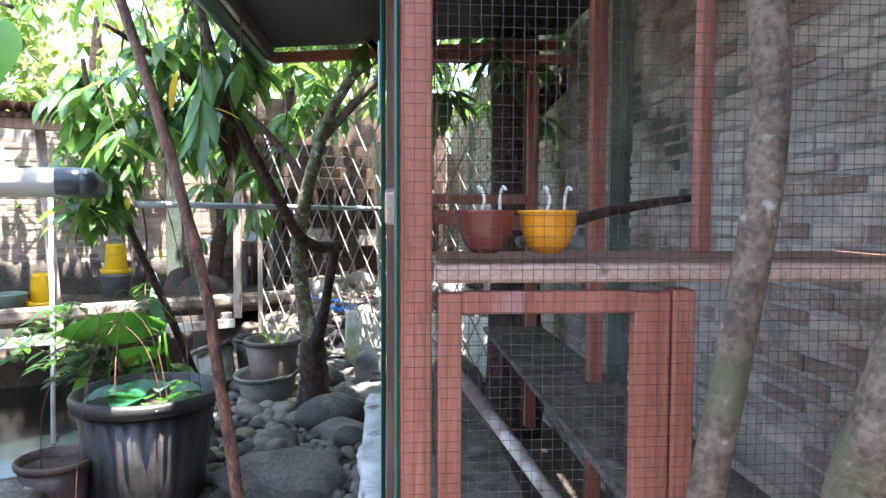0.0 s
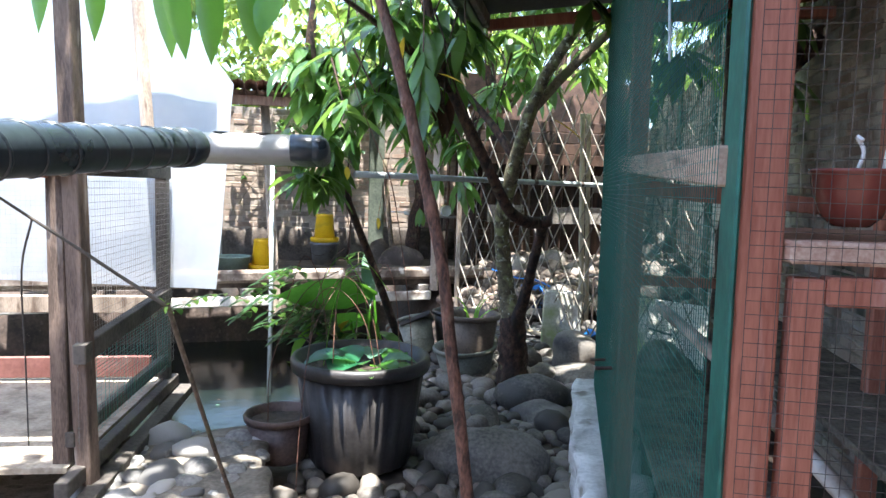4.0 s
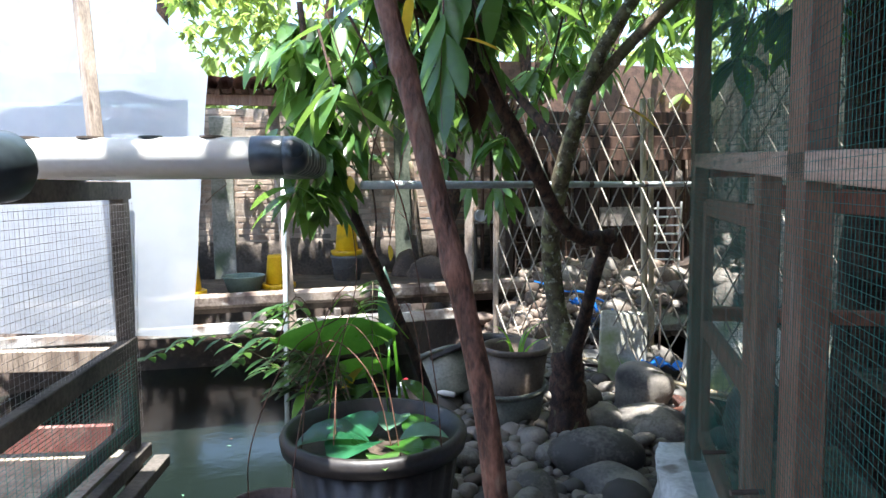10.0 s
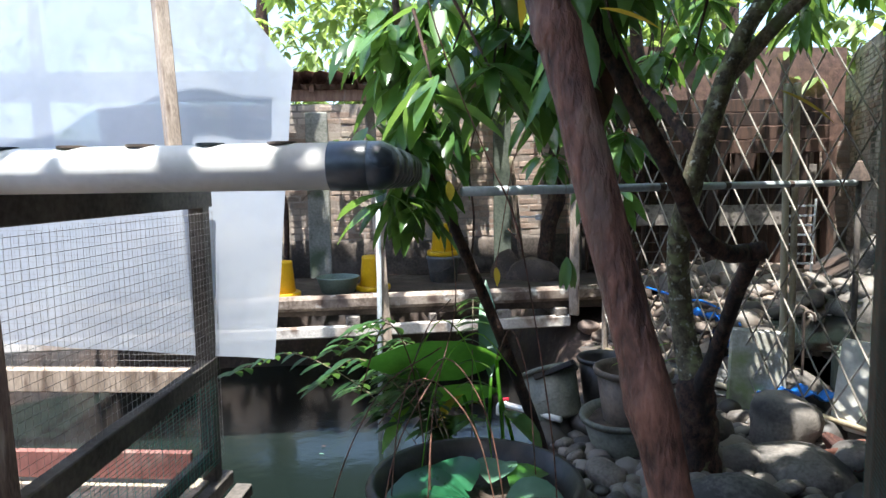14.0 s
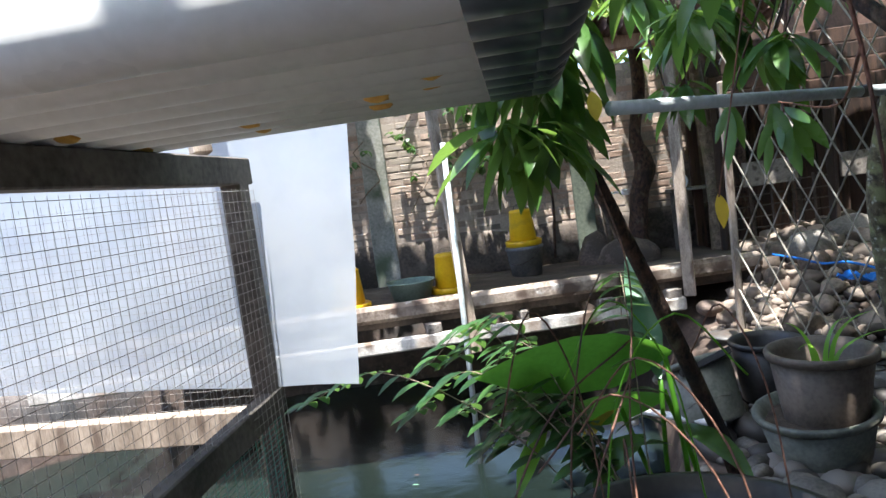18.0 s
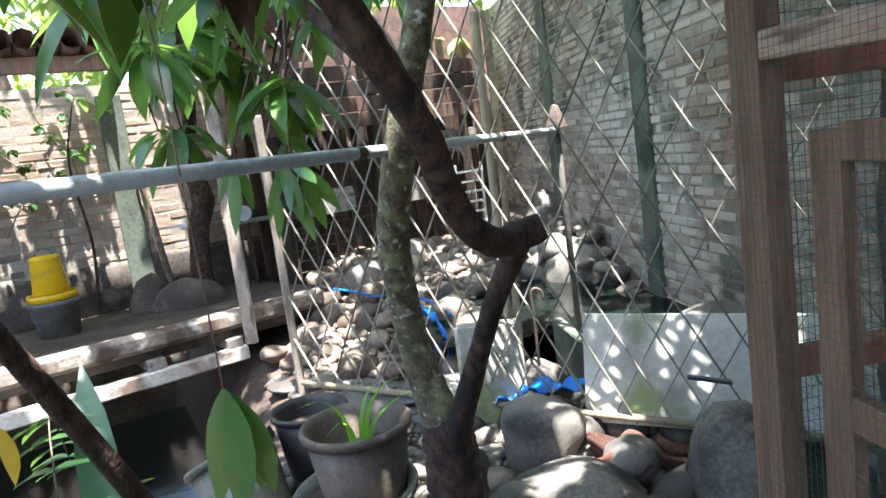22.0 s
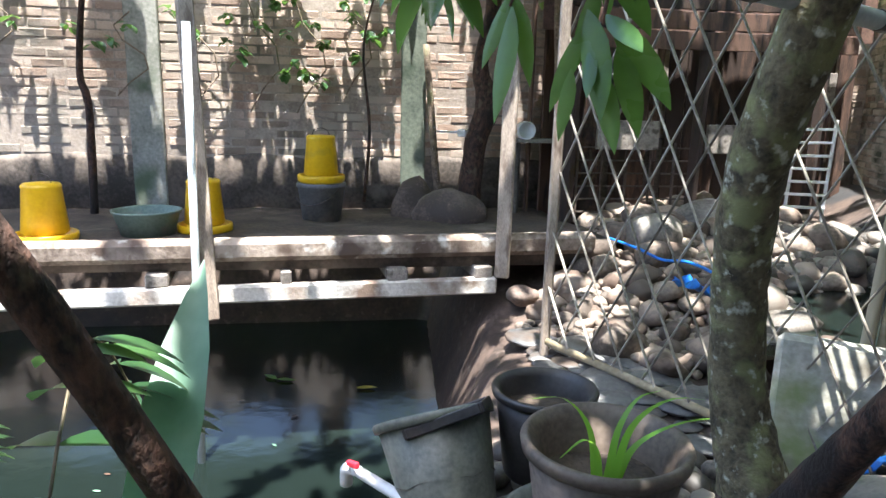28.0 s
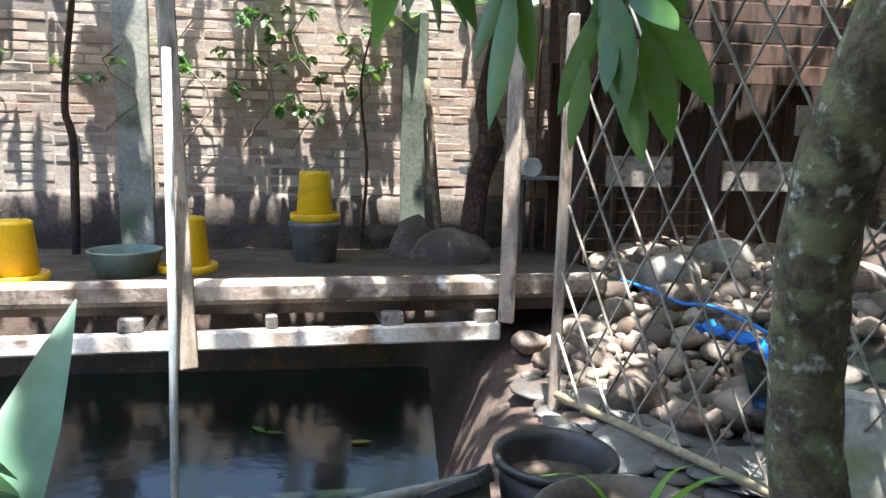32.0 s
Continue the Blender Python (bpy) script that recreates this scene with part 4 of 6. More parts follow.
# hydroponic pipes on the cage beam
PD = Vector((-0.92, -0.392, 0))
PB = Vector((-0.392, 0.92, 0))
for k in range(8):
    p0 = Vector((-1.4, 2.8, 1.537)) + PB * 0.1005 * k + PD * (0.004 * k)
    pipe = thing("grow_pipe", "white plastic growing pipe with round holes and a black end cap", "pipe", "growing pipes", at=Matrix.Translation(p0))
    body = part("tube", tube([(0, 0, 0), PD * 1.2, PD * 2.6], 0.05, 24), "pvc", pipe, smooth=True)
    part("coupling", tube([PD * -0.05, PD * -0.045, PD * 0.035, PD * 0.036], [0.0502, 0.0525, 0.0525, 0.0504], 24), "pvcblack", pipe, "black coupling", True)
    part("end_cap", tube([PD * -0.04, PD * -0.075, PD * -0.098, PD * -0.108], [0.0515, 0.0515, 0.038, 0.022], 24), "pvcblack", pipe, "black end cap", True)
    for q, (dx, an) in enumerate(((0.06, 0.85), (0.16, 0.6), (0.42, 0.75), (0.7, 0.5))):
        if (k * 5 + q * 3) % 4 < 2 and k > 3:
            c = PD * (dx + 0.013 * k) + (Vector((0, 0, -1)) * math.cos(an) + PB * -math.sin(an)) * 0.0495
            bm = bmesh.new()
            bmesh.ops.create_icosphere(bm, subdivisions=2, radius=1.0)
            for v in bm.verts:
                v.co *= 1 + 0.35 * noise.noise(v.co * 1.7 + Vector((k, q, 0)))
            bmesh.ops.transform(bm, matrix=Matrix.Translation(c) @ pose(0, 0, 0, 0, 0, 23) @ pose(0, 0, 0, -math.degrees(an), 0, 0) @ Matrix.Diagonal((0.024, 0.015, 0.0025, 1)), verts=bm.verts)
            part("stain", bm, "pvcstain", body, "dried yellow stain", True)
    for h in range(9):
        c = PD * (0.14 + h * 0.155) + Vector((0, 0, 0.0475))
        part("hole_collar", lathe([(0.03, 0.0), (0.03, 0.0055), (0.024, 0.0055), (0.022, -0.002), (0.0, -0.003)], 14, at=c), "pvcblack" if h % 3 == 1 else "potbrown", body)
blackpipe = thing("drain_pipe", "black plastic pipe wrapped with spiral tape", "pipe")
b0, b1 = Vector((-1.249, 1.945, 1.486)), Vector((-0.624, -0.585, 1.315))
axis = (b1 - b0).normalized()
part("pipe_wall", tube([b0.lerp(b1, i / 20) for i in range(21)], 0.046, 24), "pvcblack", blackpipe, smooth=True)
ea = axis.orthogonal().normalized()
eb = axis.cross(ea)
turns = 29
part("tape", tube([b0.lerp(b1, i / (turns * 16)) + (ea * math.cos(i * math.pi / 8) + eb * math.sin(i * math.pi / 8)) * 0.0455 for i in range(turns * 16 + 1)], 0.0042, 6), "pvcblack", blackpipe, "spiral wrapped tape", True)
part("collar", tube([b0 + (b0 - b1).normalized() * 0.01, b0, b0.lerp(b1, 0.03), b0.lerp(b1, 0.031)], [0.044, 0.05, 0.05, 0.046], 20), "pvcblack", blackpipe, smooth=True)
part("bracket", tube([b0.lerp(b1, 0.95), (-0.66, -0.45, 0.0)], 0.03, 10), "greywood", blackpipe)

# ---------------------------------------------------------------- rubble wall end and planks by the pond
rub = thing("rubble_wall", "low pond wall of round stones set in pale mortar", "wall", kind="structure")
bm = bmesh.new()
box(bm, (0, 0, 0), (0.74, 0.85, 0.44), Matrix.Translation((-1.94, 2.73, 0.0)) @ pose(0, 0, 0, 0, 0, 32))
bmesh.ops.subdivide_edges(bm, edges=bm.edges[:], cuts=9, use_grid_fill=True)
for v in bm.verts:
    v.co += Vector((1, 1, 0.8)) * 0.04 * noise.noise(v.co * 7)
part("mortar", bm, "mortar", rub, smooth=True)
for i in range(7):
    timber("walk_plank", "dark weathered walkway plank beside the pond", (-3.6, 1.55 + i * 0.16, 0.06), (-2.35, 2.05 + i * 0.16, 0.06), 0.15, 0.025, "greywood", category="plank", group="walkway planks", bevel=0.004)

# ---------------------------------------------------------------- pots
def pot(name, label, at, r, h, mat, fill=0.8, flute=0, tilt=(0, 0), rim=0.05, soil=True, taper=0.72):
    p = thing(name, label, "plant pot", at=Matrix.Translation(at) @ pose(0, 0, 0, tilt[0], tilt[1], 0))
    wall = part("pot_wall", lathe([(0.0, 0.0), (r * taper, 0.0), (r * (taper + 0.02), 0.01), (r * 0.93, h - rim), (r * 0.9, h - rim)], 96 if flute else 36, None, flute, 0.07), mat, p, smooth=True)
    part("rim", lathe([(r * 0.92, h - rim), (r * 1.0, h - rim * 0.95), (r * 1.02, h - rim * 0.3), (r * 0.99, h), (r * 0.93, h), (r * 0.84, h - rim), (r * (taper - 0.04), 0.1)], 48), mat, wall, smooth=True)
    if soil:
        bm = bmesh.new()
        bmesh.ops.create_circle(bm, cap_ends=True, segments=30, radius=r * 0.83)
        bmesh.ops.poke(bm, faces=bm.faces[:])
        bmesh.ops.subdivide_edges(bm, edges=bm.edges[:], cuts=3, use_grid_fill=True)
        for v in bm.verts:
            v.co.z = h * fill + 0.012 * noise.noise(v.co * 14 + Vector(at))
        part("soil", bm, "soil", p, smooth=True)
    return p


big = pot("plant_pot", "large black fluted plastic pot with leafy plants on stones", (-1.42, 3.46, 0.06), 0.335, 0.52, "potdark", 0.86, 24, rim=0.065)
pot("plant_pot", "brown round plastic pot of bare soil beside the pond", (-1.74, 3.24, 0.1), 0.165, 0.22, "potred", 0.82, rim=0.03)
pot("plant_pot", "dusty brown plastic pot standing in a wider pot", (-1.31, 5.24, 0.18), 0.208, 0.31, "potbrown", 0.6, rim=0.035)
pot("plant_pot", "wide grey-green pot of soil holding a smaller pot", (-1.33, 5.2, 0.02), 0.235, 0.24, "potgrey", 0.8, rim=0.03, tilt=(4, -3))
pot("plant_pot", "dark plastic pot half full of soil beside the bank", (-1.56, 5.62, 0.14), 0.165, 0.29, "potdark", 0.72, rim=0.025)
pot("plant_pot", "leaning empty grey-green pot beside stacked pots", (-1.76, 5.36, 0.08), 0.19, 0.3, "potgrey", 0.35, rim=0.03, tilt=(-20, -24))
grass = thing("grass_shoots", "thin green grass blades growing in the stacked pot", "plant", at=(-1.31, 5.24, 0.37))
for ax, ay, L in ((-0.3, -0.3, 0.3), (0.5, -0.1, 0.33), (0.2, 0.2, 0.26), (-0.1, -0.5, 0.22), (0.6, 0.3, 0.2)):
    lv_p = bmesh.new()
    pts = spline([(0.05 * ax, 0.05 * ay, 0), (0.12 * ax, 0.12 * ay, L * 0.5), (0.3 * ax, 0.3 * ay, L * 0.8), (0.55 * ax, 0.55 * ay, L * 0.85)], 4)
    side = Vector((0.9, -0.4, 0.1))
    vs = [(lv_p.verts.new(Vector(p) - side * 0.013 * (1 - i / len(pts))), lv_p.verts.new(Vector(p) + side * 0.013 * (1 - i / len(pts)))) for i, p in enumerate(pts)]
    for u, v in zip(vs, vs[1:]):
        lv_p.faces.new((u[0], u[1], v[1], v[0]))
    part("blade", lv_p, "youngleaf", grass, smooth=True)
tray = thing("tray", "cracked dark plastic tray lying in the leaning pot", "tray", at=pose(-1.79, 5.4, 0.36, -20, -24, 20))
part("tray_base", blk((0, 0, 0), (0.24, 0.2, 0.012), None, 0.004), "potdark", tray)
for sx in (-0.12, 0.12):
    part("tray_side", blk((sx, 0, 0.012), (0.012, 0.2, 0.03), None, 0.003), "potdark", tray)
for sy in (-0.1, 0.1):
    part("tray_side", blk((0, sy, 0.012), (0.23, 0.012, 0.03), None, 0.003), "potdark", tray)
tapn = thing("pond_tap", "white plastic pipe with a red valve handle above the water", "tap", at=(0.0, 0.0, 0.1))
part("pipe", tube([(-2.12, 5.4, 0.02), (-1.7, 5.2, 0.05)], 0.018, 12), "whiteplastic", tapn, smooth=True)
elbow = part("elbow", tube(spline([(-2.12, 5.4, 0.02), (-2.16, 5.42, 0.0), (-2.17, 5.43, -0.06)], 4), 0.022, 12), "whiteplastic", tapn, smooth=True)
part("handle", bar((-2.13, 5.38, 0.05), (-2.07, 5.33, 0.08), 0.018, 0.02, 0.004), "redplastic", elbow, "red handle")


# ---------------------------------------------------------------- leaves
LEAF = [(0.0, 0.06), (0.12, 0.55), (0.3, 0.95), (0.5, 1.0), (0.7, 0.8), (0.87, 0.4), (1.0, 0.02)]


class Leaves:
    """Gathers many blades into one mesh."""

    def __init__(self):
        self.V, self.F = [], []

    def blade(self, base, way, length, width, droop=0.5, fold=0.25, side=None, curl=0.0):
        d = Vector(way).normalized()
        s = (side or d.cross(Vector((0, 0, 1)))).normalized() if (side or abs(d.z) < 0.98) else Vector((1, 0, 0))
        up = s.cross(d).normalized()
        n, p, last = len(self.V), Vector(base), 0.0
        for k, w in LEAF:
            step = (k - last) * length
            last = k
            d = (d + Vector((0, 0, -1)) * droop * 0.16 + s * curl * 0.1).normalized()
            up = s.cross(d).normalized()
            p = p + d * step
            hw = w * width / 2
            self.V += [p - s * hw + up * hw * fold, p, p + s * hw + up * hw * fold]
        for i in range(len(LEAF) - 1):
            a = n + 3 * i
            self.F += [(a, a + 1, a + 4, a + 3), (a + 1, a + 2, a + 5, a + 4)]

    def whorl(self, tip, rng, count=9, length=0.19, width=0.045, droop=0.9, way=(0, 0, -0.3), spread=1.0):
        for _ in range(count):
            a = rng.uniform(0, 2 * math.pi)
            w = Vector((math.cos(a) * spread, math.sin(a) * spread, rng.uniform(-0.6, 0.5))) + Vector(way)
            L = length * rng.uniform(0.65, 1.25)
            self.blade(Vector(tip) + Vector((rng.uniform(-1, 1), rng.uniform(-1, 1), rng.uniform(-1, 1))) * 0.025, w, L, width * L / length * rng.uniform(0.8, 1.15), droop * rng.uniform(0.6, 1.4), 0.3, None, rng.uniform(-1, 1))

    def mesh(self, name, mat):
        return from_lists(name, self.V, self.F, mat, True)


def twigs(bm, root, tips, rng, r=0.004):
    for t in tips:
        mid = Vector(root).lerp(Vector(t), 0.5) + Vector((rng.uniform(-1, 1), rng.uniform(-1, 1), rng.uniform(0, 1))) * 0.06
        tube([root, mid, t], [r * 1.6, r * 1.2, r * 0.7], 5, bm, False)
    return bm


rng = random.Random(11)
mango = thing("mango_tree", "mango tree with crossing dark and lichen-grey limbs", "tree", at=(-0.96, 5.06, 0))
MT = Vector((-0.96, 5.06, 0))


def mt(*pts):
    return [(x - MT.x, y - MT.y, z, r) for x, y, z, r in pts]


part("trunk", limb(mt((-0.96, 5.06, -0.1, 0.12), (-0.96, 5.06, 0.2, 0.095), (-0.975, 5.07, 0.48, 0.078), (-1.03, 5.1, 0.7, 0.058), (-1.055, 5.06, 0.95, 0.053), (-1.05, 4.97, 1.2, 0.052), (-0.99, 4.88, 1.45, 0.05), (-0.9, 4.82, 1.75, 0.043), (-0.78, 4.82, 2.1, 0.038), (-0.55, 4.9, 2.5, 0.032), (-0.3, 5.05, 3.0, 0.025)), 7, 14, 0.05, 2), "lichenbark", mango, "lichen-spotted grey trunk", True)
part("stump", limb(mt((-0.96, 5.06, -0.1, 0.135), (-0.96, 5.06, 0.15, 0.108), (-0.965, 5.06, 0.32, 0.1), (-0.972, 5.06, 0.46, 0.088), (-0.98, 5.07, 0.52, 0.07)), 6, 14, 0.09, 4), "bark", mango, "dark wet stump", True)
part("limb", limb(mt((-0.95, 5.03, 0.45, 0.05), (-0.86, 4.9, 0.72, 0.036), (-0.775, 4.7, 1.0, 0.031), (-0.72, 4.56, 1.15, 0.034), (-0.725, 4.46, 1.205, 0.036), (-0.776, 4.32, 1.215, 0.034), (-0.842, 4.2, 1.272, 0.032), (-0.884, 4.1, 1.37, 0.03), (-0.91, 4.0, 1.465, 0.029), (-0.95, 3.95, 1.56, 0.029), (-1.0, 3.93, 1.66, 0.031), (-1.08, 3.92, 1.82, 0.029), (-1.2, 3.9, 2.1, 0.026), (-1.3, 3.8, 2.6, 0.026)), 7, 14, 0.06, 3), "bark", mango, "dark twisted limb", True)
part("stub", limb(mt((-0.725, 4.47, 1.2, 0.038), (-0.685, 4.45, 1.215, 0.038), (-0.655, 4.445, 1.225, 0.033)), 4, 12, 0.05), "bark", mango, "sawn stub", True)
part("limb", limb(mt((-0.84, 4.82, 1.92, 0.035), (-0.6, 4.9, 2.2, 0.03), (-0.3, 4.85, 2.45, 0.025), (0.1, 4.8, 2.7, 0.018)), 5, 10, 0.05), "greybark", mango, smooth=True)
part("limb", limb(mt((-0.95, 4.86, 1.6, 0.03), (-1.2, 5.0, 1.9, 0.025), (-1.5, 4.95, 2.2, 0.02), (-1.9, 4.9, 2.5, 0.012)), 5, 10, 0.05), "bark", mango, smooth=True)
part("limb", limb(mt((-1.12, 3.92, 1.9, 0.025), (-1.25, 3.7, 2.05, 0.02), (-1.35, 3.4, 2.15, 0.015), (-1.4, 3.1, 2.2, 0.01)), 5, 8, 0.05), "bark", mango, smooth=True)
# Limb added to carry the unseen canopy over the yard.
part("limb", limb(mt((-0.6, 4.9, 2.45, 0.032), (-1.2, 5.5, 3.2, 0.035), (-2.2, 6.3, 3.8, 0.03), (-3.4, 7.2, 4.1, 0.022), (-4.6, 7.6, 4.3, 0.012)), 5, 10, 0.05), "greybark", mango, smooth=True)
crown, tw = Leaves(), bmesh.new()
tips = []
# hanging spray in front of the lattice
for _ in range(15):
    tips.append((rng.uniform(-1.8, -1.2), rng.uniform(5.0, 5.3), rng.uniform(1.6, 2.0)))
# spray on the twisted limb
for _ in range(44):
    tips.append((rng.gauss(-1.28, 0.17), rng.gauss(3.75, 0.22), rng.uniform(1.74, 2.3)))
# main crown; beyond y 6.2 it is added to shade the bank
for _ in range(820):
    x, y, z = rng.uniform(-2.2, 0.9), rng.uniform(3.2, 8.6), rng.uniform(1.95, 4.1)
    if (x < -1.3 and rng.random() < (0.85 if y < 4.6 else 0.5)) or (y > 6.2 and z < 2.8) or (y < 3.8 and (z < 2.6 or x < -0.9)):
        continue
    if x > -0.75 and 4.9 < y < 6.6 and rng.random() < 0.5:
        continue
    if z < 2.15 + 0.25 * noise.noise(Vector((x * 2, y * 2, 1))) and abs(x + 0.9) < 0.5:
        continue
    tips.append((x, y, z))
# High canopy above the view, added to shade yard and wall.
for _ in range(330):
    x, y, z = rng.uniform(-5.4, 0.3), rng.uniform(5.2, 9.3), rng.uniform(3.45, 4.6)
    if (x < -2.1 or y > 8.2) and not (x < -2.9 and rng.random() < 0.72):
        tips.append((x, y, z))
for t in tips:
    if t[2] < 2.0 and t[1] < 3.95 and t[0] > -1.22:
        continue
    crown.whorl(Vector(t) - MT, rng, rng.randint(7, 11), 0.215 if t[2] < 3.4 else 0.27, 0.06 if t[2] < 3.4 else 0.085)
for t in tips:
    tube([Vector(t) - MT, Vector(t) - MT + Vector((rng.uniform(-0.1, 0.1), rng.uniform(-0.1, 0.1), 0.22))], [0.003, 0.006], 5, tw, False)
part("crown", crown.mesh("crown", "leaf"), "leaf", mango, "dense drooping dark green mango leaves")
tagged(part("twig_growth", tw, "bark", mango), kind="stuff")

lean_tree = thing("sapling", "slender leaning reddish sapling trunk with knots", "tree", at=(-0.47, 2.1, 0))
part("trunk", limb([(x + 0.462, 0, z, r * 0.9) for x, z, r in (
    (-0.45, -0.05, 0.024), (-0.475, 0.2, 0.0215), (-0.51, 0.5, 0.0195), (-0.545, 0.78, 0.0185), (-0.575, 0.98, 0.018), (-0.6, 1.17, 0.0178), (-0.627, 1.3, 0.0175), (-0.638, 1.345, 0.0205), (-0.648, 1.385, 0.0172), (-0.678, 1.5, 0.0172), (-0.7, 1.585, 0.017), (-0.708, 1.612, 0.0202), (-0.718, 1.645, 0.0168), (-0.76, 1.79, 0.016), (-0.9, 2.2, 0.0145), (-1.1, 2.7, 0.01))], 6, 14, 0.03, 7), "redbark", lean_tree, smooth=True)
lv = Leaves()
for _ in range(16):
    lv.whorl((rng.uniform(-0.95, -0.5), rng.uniform(-0.15, 0.25), rng.uniform(2.25, 2.8)), rng, 8, 0.2, 0.06)
part("crown", lv.mesh("crown", "leaf"), "leaf", lean_tree)

stem = thing("sapling", "thin black-barked leaning sapling with hanging leaves", "tree", at=(-1.445, 4.48, 0))
part("trunk", limb([(0, 0, -0.1, 0.03), (-0.08, -0.15, 0.4, 0.026), (-0.2, -0.36, 0.95, 0.023), (-0.31, -0.56, 1.42, 0.021), (-0.37, -0.68, 1.75, 0.018), (-0.4, -0.75, 2.2, 0.013)], 6, 10, 0.05, 9), "bark", stem, smooth=True)
lv = Leaves()
for _ in range(44):
    a = rng.uniform(0, 6.28)
    r = rng.uniform(0.02, 0.18)
    lv.whorl((-0.36 + r * math.cos(a), -0.72 + r * math.sin(a), rng.uniform(1.42, 2.15)), rng, rng.randint(5, 9), 0.19, 0.056, 1.2)
part("crown", lv.mesh("crown", "leaf"), "leaf", stem, "drooping green mango leaves")
yl = Leaves()
for b, w, L, wd in (((-1.05, 2.98, 1.98), (-0.25, 0.1, -0.9), 0.17, 0.04), ((-0.92, 3.0, 1.84), (0.8, 0.2, -0.1), 0.13, 0.035), ((-1.62, 3.7, 1.5), (0.1, 0, -1), 0.07, 0.035), ((-0.62, 4.15, 1.78), (0.9, 0.1, -0.35), 0.2, 0.05)):
    yl.blade(Vector(b) - Vector((-1.445, 4.48, 0)), w, L, wd, 0.4)
part("yellow_leaves", yl.mesh("yellow_leaves", "yellowleaf"), "yellowleaf", stem, "yellowed leaves")
dl = Leaves()
for _ in range(9):
    dl.blade((-1.2 + 1.445 + rng.uniform(-0.04, 0.04), 4.0 - 4.48 + rng.uniform(-0.04, 0.04), 1.95 + rng.uniform(-0.15, 0.1)), (rng.uniform(-0.3, 0.3), rng.uniform(-0.3, 0.3), -1), 0.18, 0.06, 0.3, 0.7)
part("dead_leaves", dl.mesh("dead_leaves", "deadleaf"), "deadleaf", stem, "curled dead brown leaves")

# tree behind the path: its leaves hang in view, its added crown gives shade
shade = thing("tree", "tree with large bright leaves hanging over the path", "tree", at=(-2.3, -1.2, 0))
part("trunk", limb([(0, 0, -0.1, 0.14), (0.05, 0.1, 1.0, 0.11), (0.15, 0.3, 2.0, 0.09), (0.35, 0.7, 2.8, 0.07), (0.7, 1.3, 3.4, 0.05)], 6, 12, 0.05), "greybark", shade, smooth=True)
part("limb", limb([(0.3, 0.6, 2.6, 0.05), (0.6, 1.5, 2.65, 0.03), (0.85, 2.3, 2.3, 0.016), (1.1, 2.75, 2.0, 0.009), (1.3, 2.86, 1.9, 0.006), (1.44, 2.9, 1.85, 0.004)], 6, 8), "greybark", shade, smooth=True)
def leaf_part(parent, mat, *args):
    lv = Leaves()
    lv.blade(*args)
    return part("leaf", lv.mesh("leaf", mat), mat, parent)


for x, y, z, L in ((-1.34, 1.56, 1.9, 0.21), (-1.22, 1.58, 1.88, 0.2), (-1.16, 1.7, 1.88, 0.22), (-1.08, 1.62, 1.86, 0.22), (-1.01, 1.66, 1.85, 0.21), (-0.95, 1.71, 1.84, 0.17), (-0.88, 1.7, 1.83, 0.14), (-1.4, 1.5, 1.95, 0.2)):
    leaf_part(shade, "youngleaf", (x + 2.3, y + 1.2, z), (rng.uniform(-0.2, 0.25), rng.uniform(-0.2, 0.2), -1), L, 0.1, 0.15, 0.2, Vector((0.9, -0.35, 0)))
# Crown above the view, added to shade the path side.
lv = Leaves()
for _ in range(240):
    x, y, z = rng.uniform(-2.0, 1.0), rng.uniform(0.0, 4.6), rng.uniform(3.0, 4.3)
    if x < -0.8 and rng.random() < 0.85:
        continue
    lv.whorl((x + 2.3, y + 1.2, z), rng, 9, 0.24, 0.075, 0.7)
# Extra clumps out of view, added to shade limb leaves and rubble wall.
for _ in range(75):
    lv.whorl((rng.uniform(-1.5, -0.5) + 2.3, rng.uniform(3.0, 4.7) + 1.2, rng.uniform(2.95, 3.6)), rng, 8, 0.22, 0.075, 0.7)
for _ in range(18):
    lv.whorl((rng.uniform(-2.0, -1.2) + 2.3, rng.uniform(1.4, 2.2) + 1.2, rng.uniform(2.9, 3.5)), rng, 8, 0.22, 0.075, 0.7)
part("crown", lv.mesh("crown", "leaf"), "leaf", shade)


near_spray = thing("branch", "low mango branch with long leaves hanging beside the path", "branch")
part("twig", limb([(-1.12, 3.42, 2.25, 0.004), (-1.1, 3.36, 1.98, 0.003), (-1.09, 3.3, 1.78, 0.0014), (-1.07, 3.26, 1.55, 0.0007), (-1.06, 3.24, 1.3, 0.0006)], 6, 7), "redbark", near_spray, smooth=True)
for x, y, z, dx, dy, L in ((-1.1, 3.33, 1.86, -0.35, -0.3, 0.26), (-1.09, 3.32, 1.84, 0.1, -0.25, 0.27), (-1.11, 3.38, 1.96, -0.5, 0.1, 0.25), (-1.1, 3.37, 1.9, -0.4, 0.3, 0.23), (-1.1, 3.36, 2.0, -0.2, -0.5, 0.25), (-1.12, 3.4, 2.06, -0.6, -0.1, 0.24), (-1.1, 3.38, 1.98, -0.3, 0.4, 0.24), (-1.08, 3.32, 1.93, 0.35, -0.1, 0.22), (-1.12, 3.41, 2.1, 0.4, -0.35, 0.23)):
    leaf_part(near_spray, "leaf", (x, y, z), (dx, dy, -0.8), L, 0.075, 0.35, 0.25, Vector((0.85, -0.3 + dx, 0.1)))
part("stalk", tube([(-1.1, 3.34, 1.86), (-1.25, 3.36, 1.55), (-1.32, 3.4, 1.25)], 0.0015, 5), "redbark", near_spray)
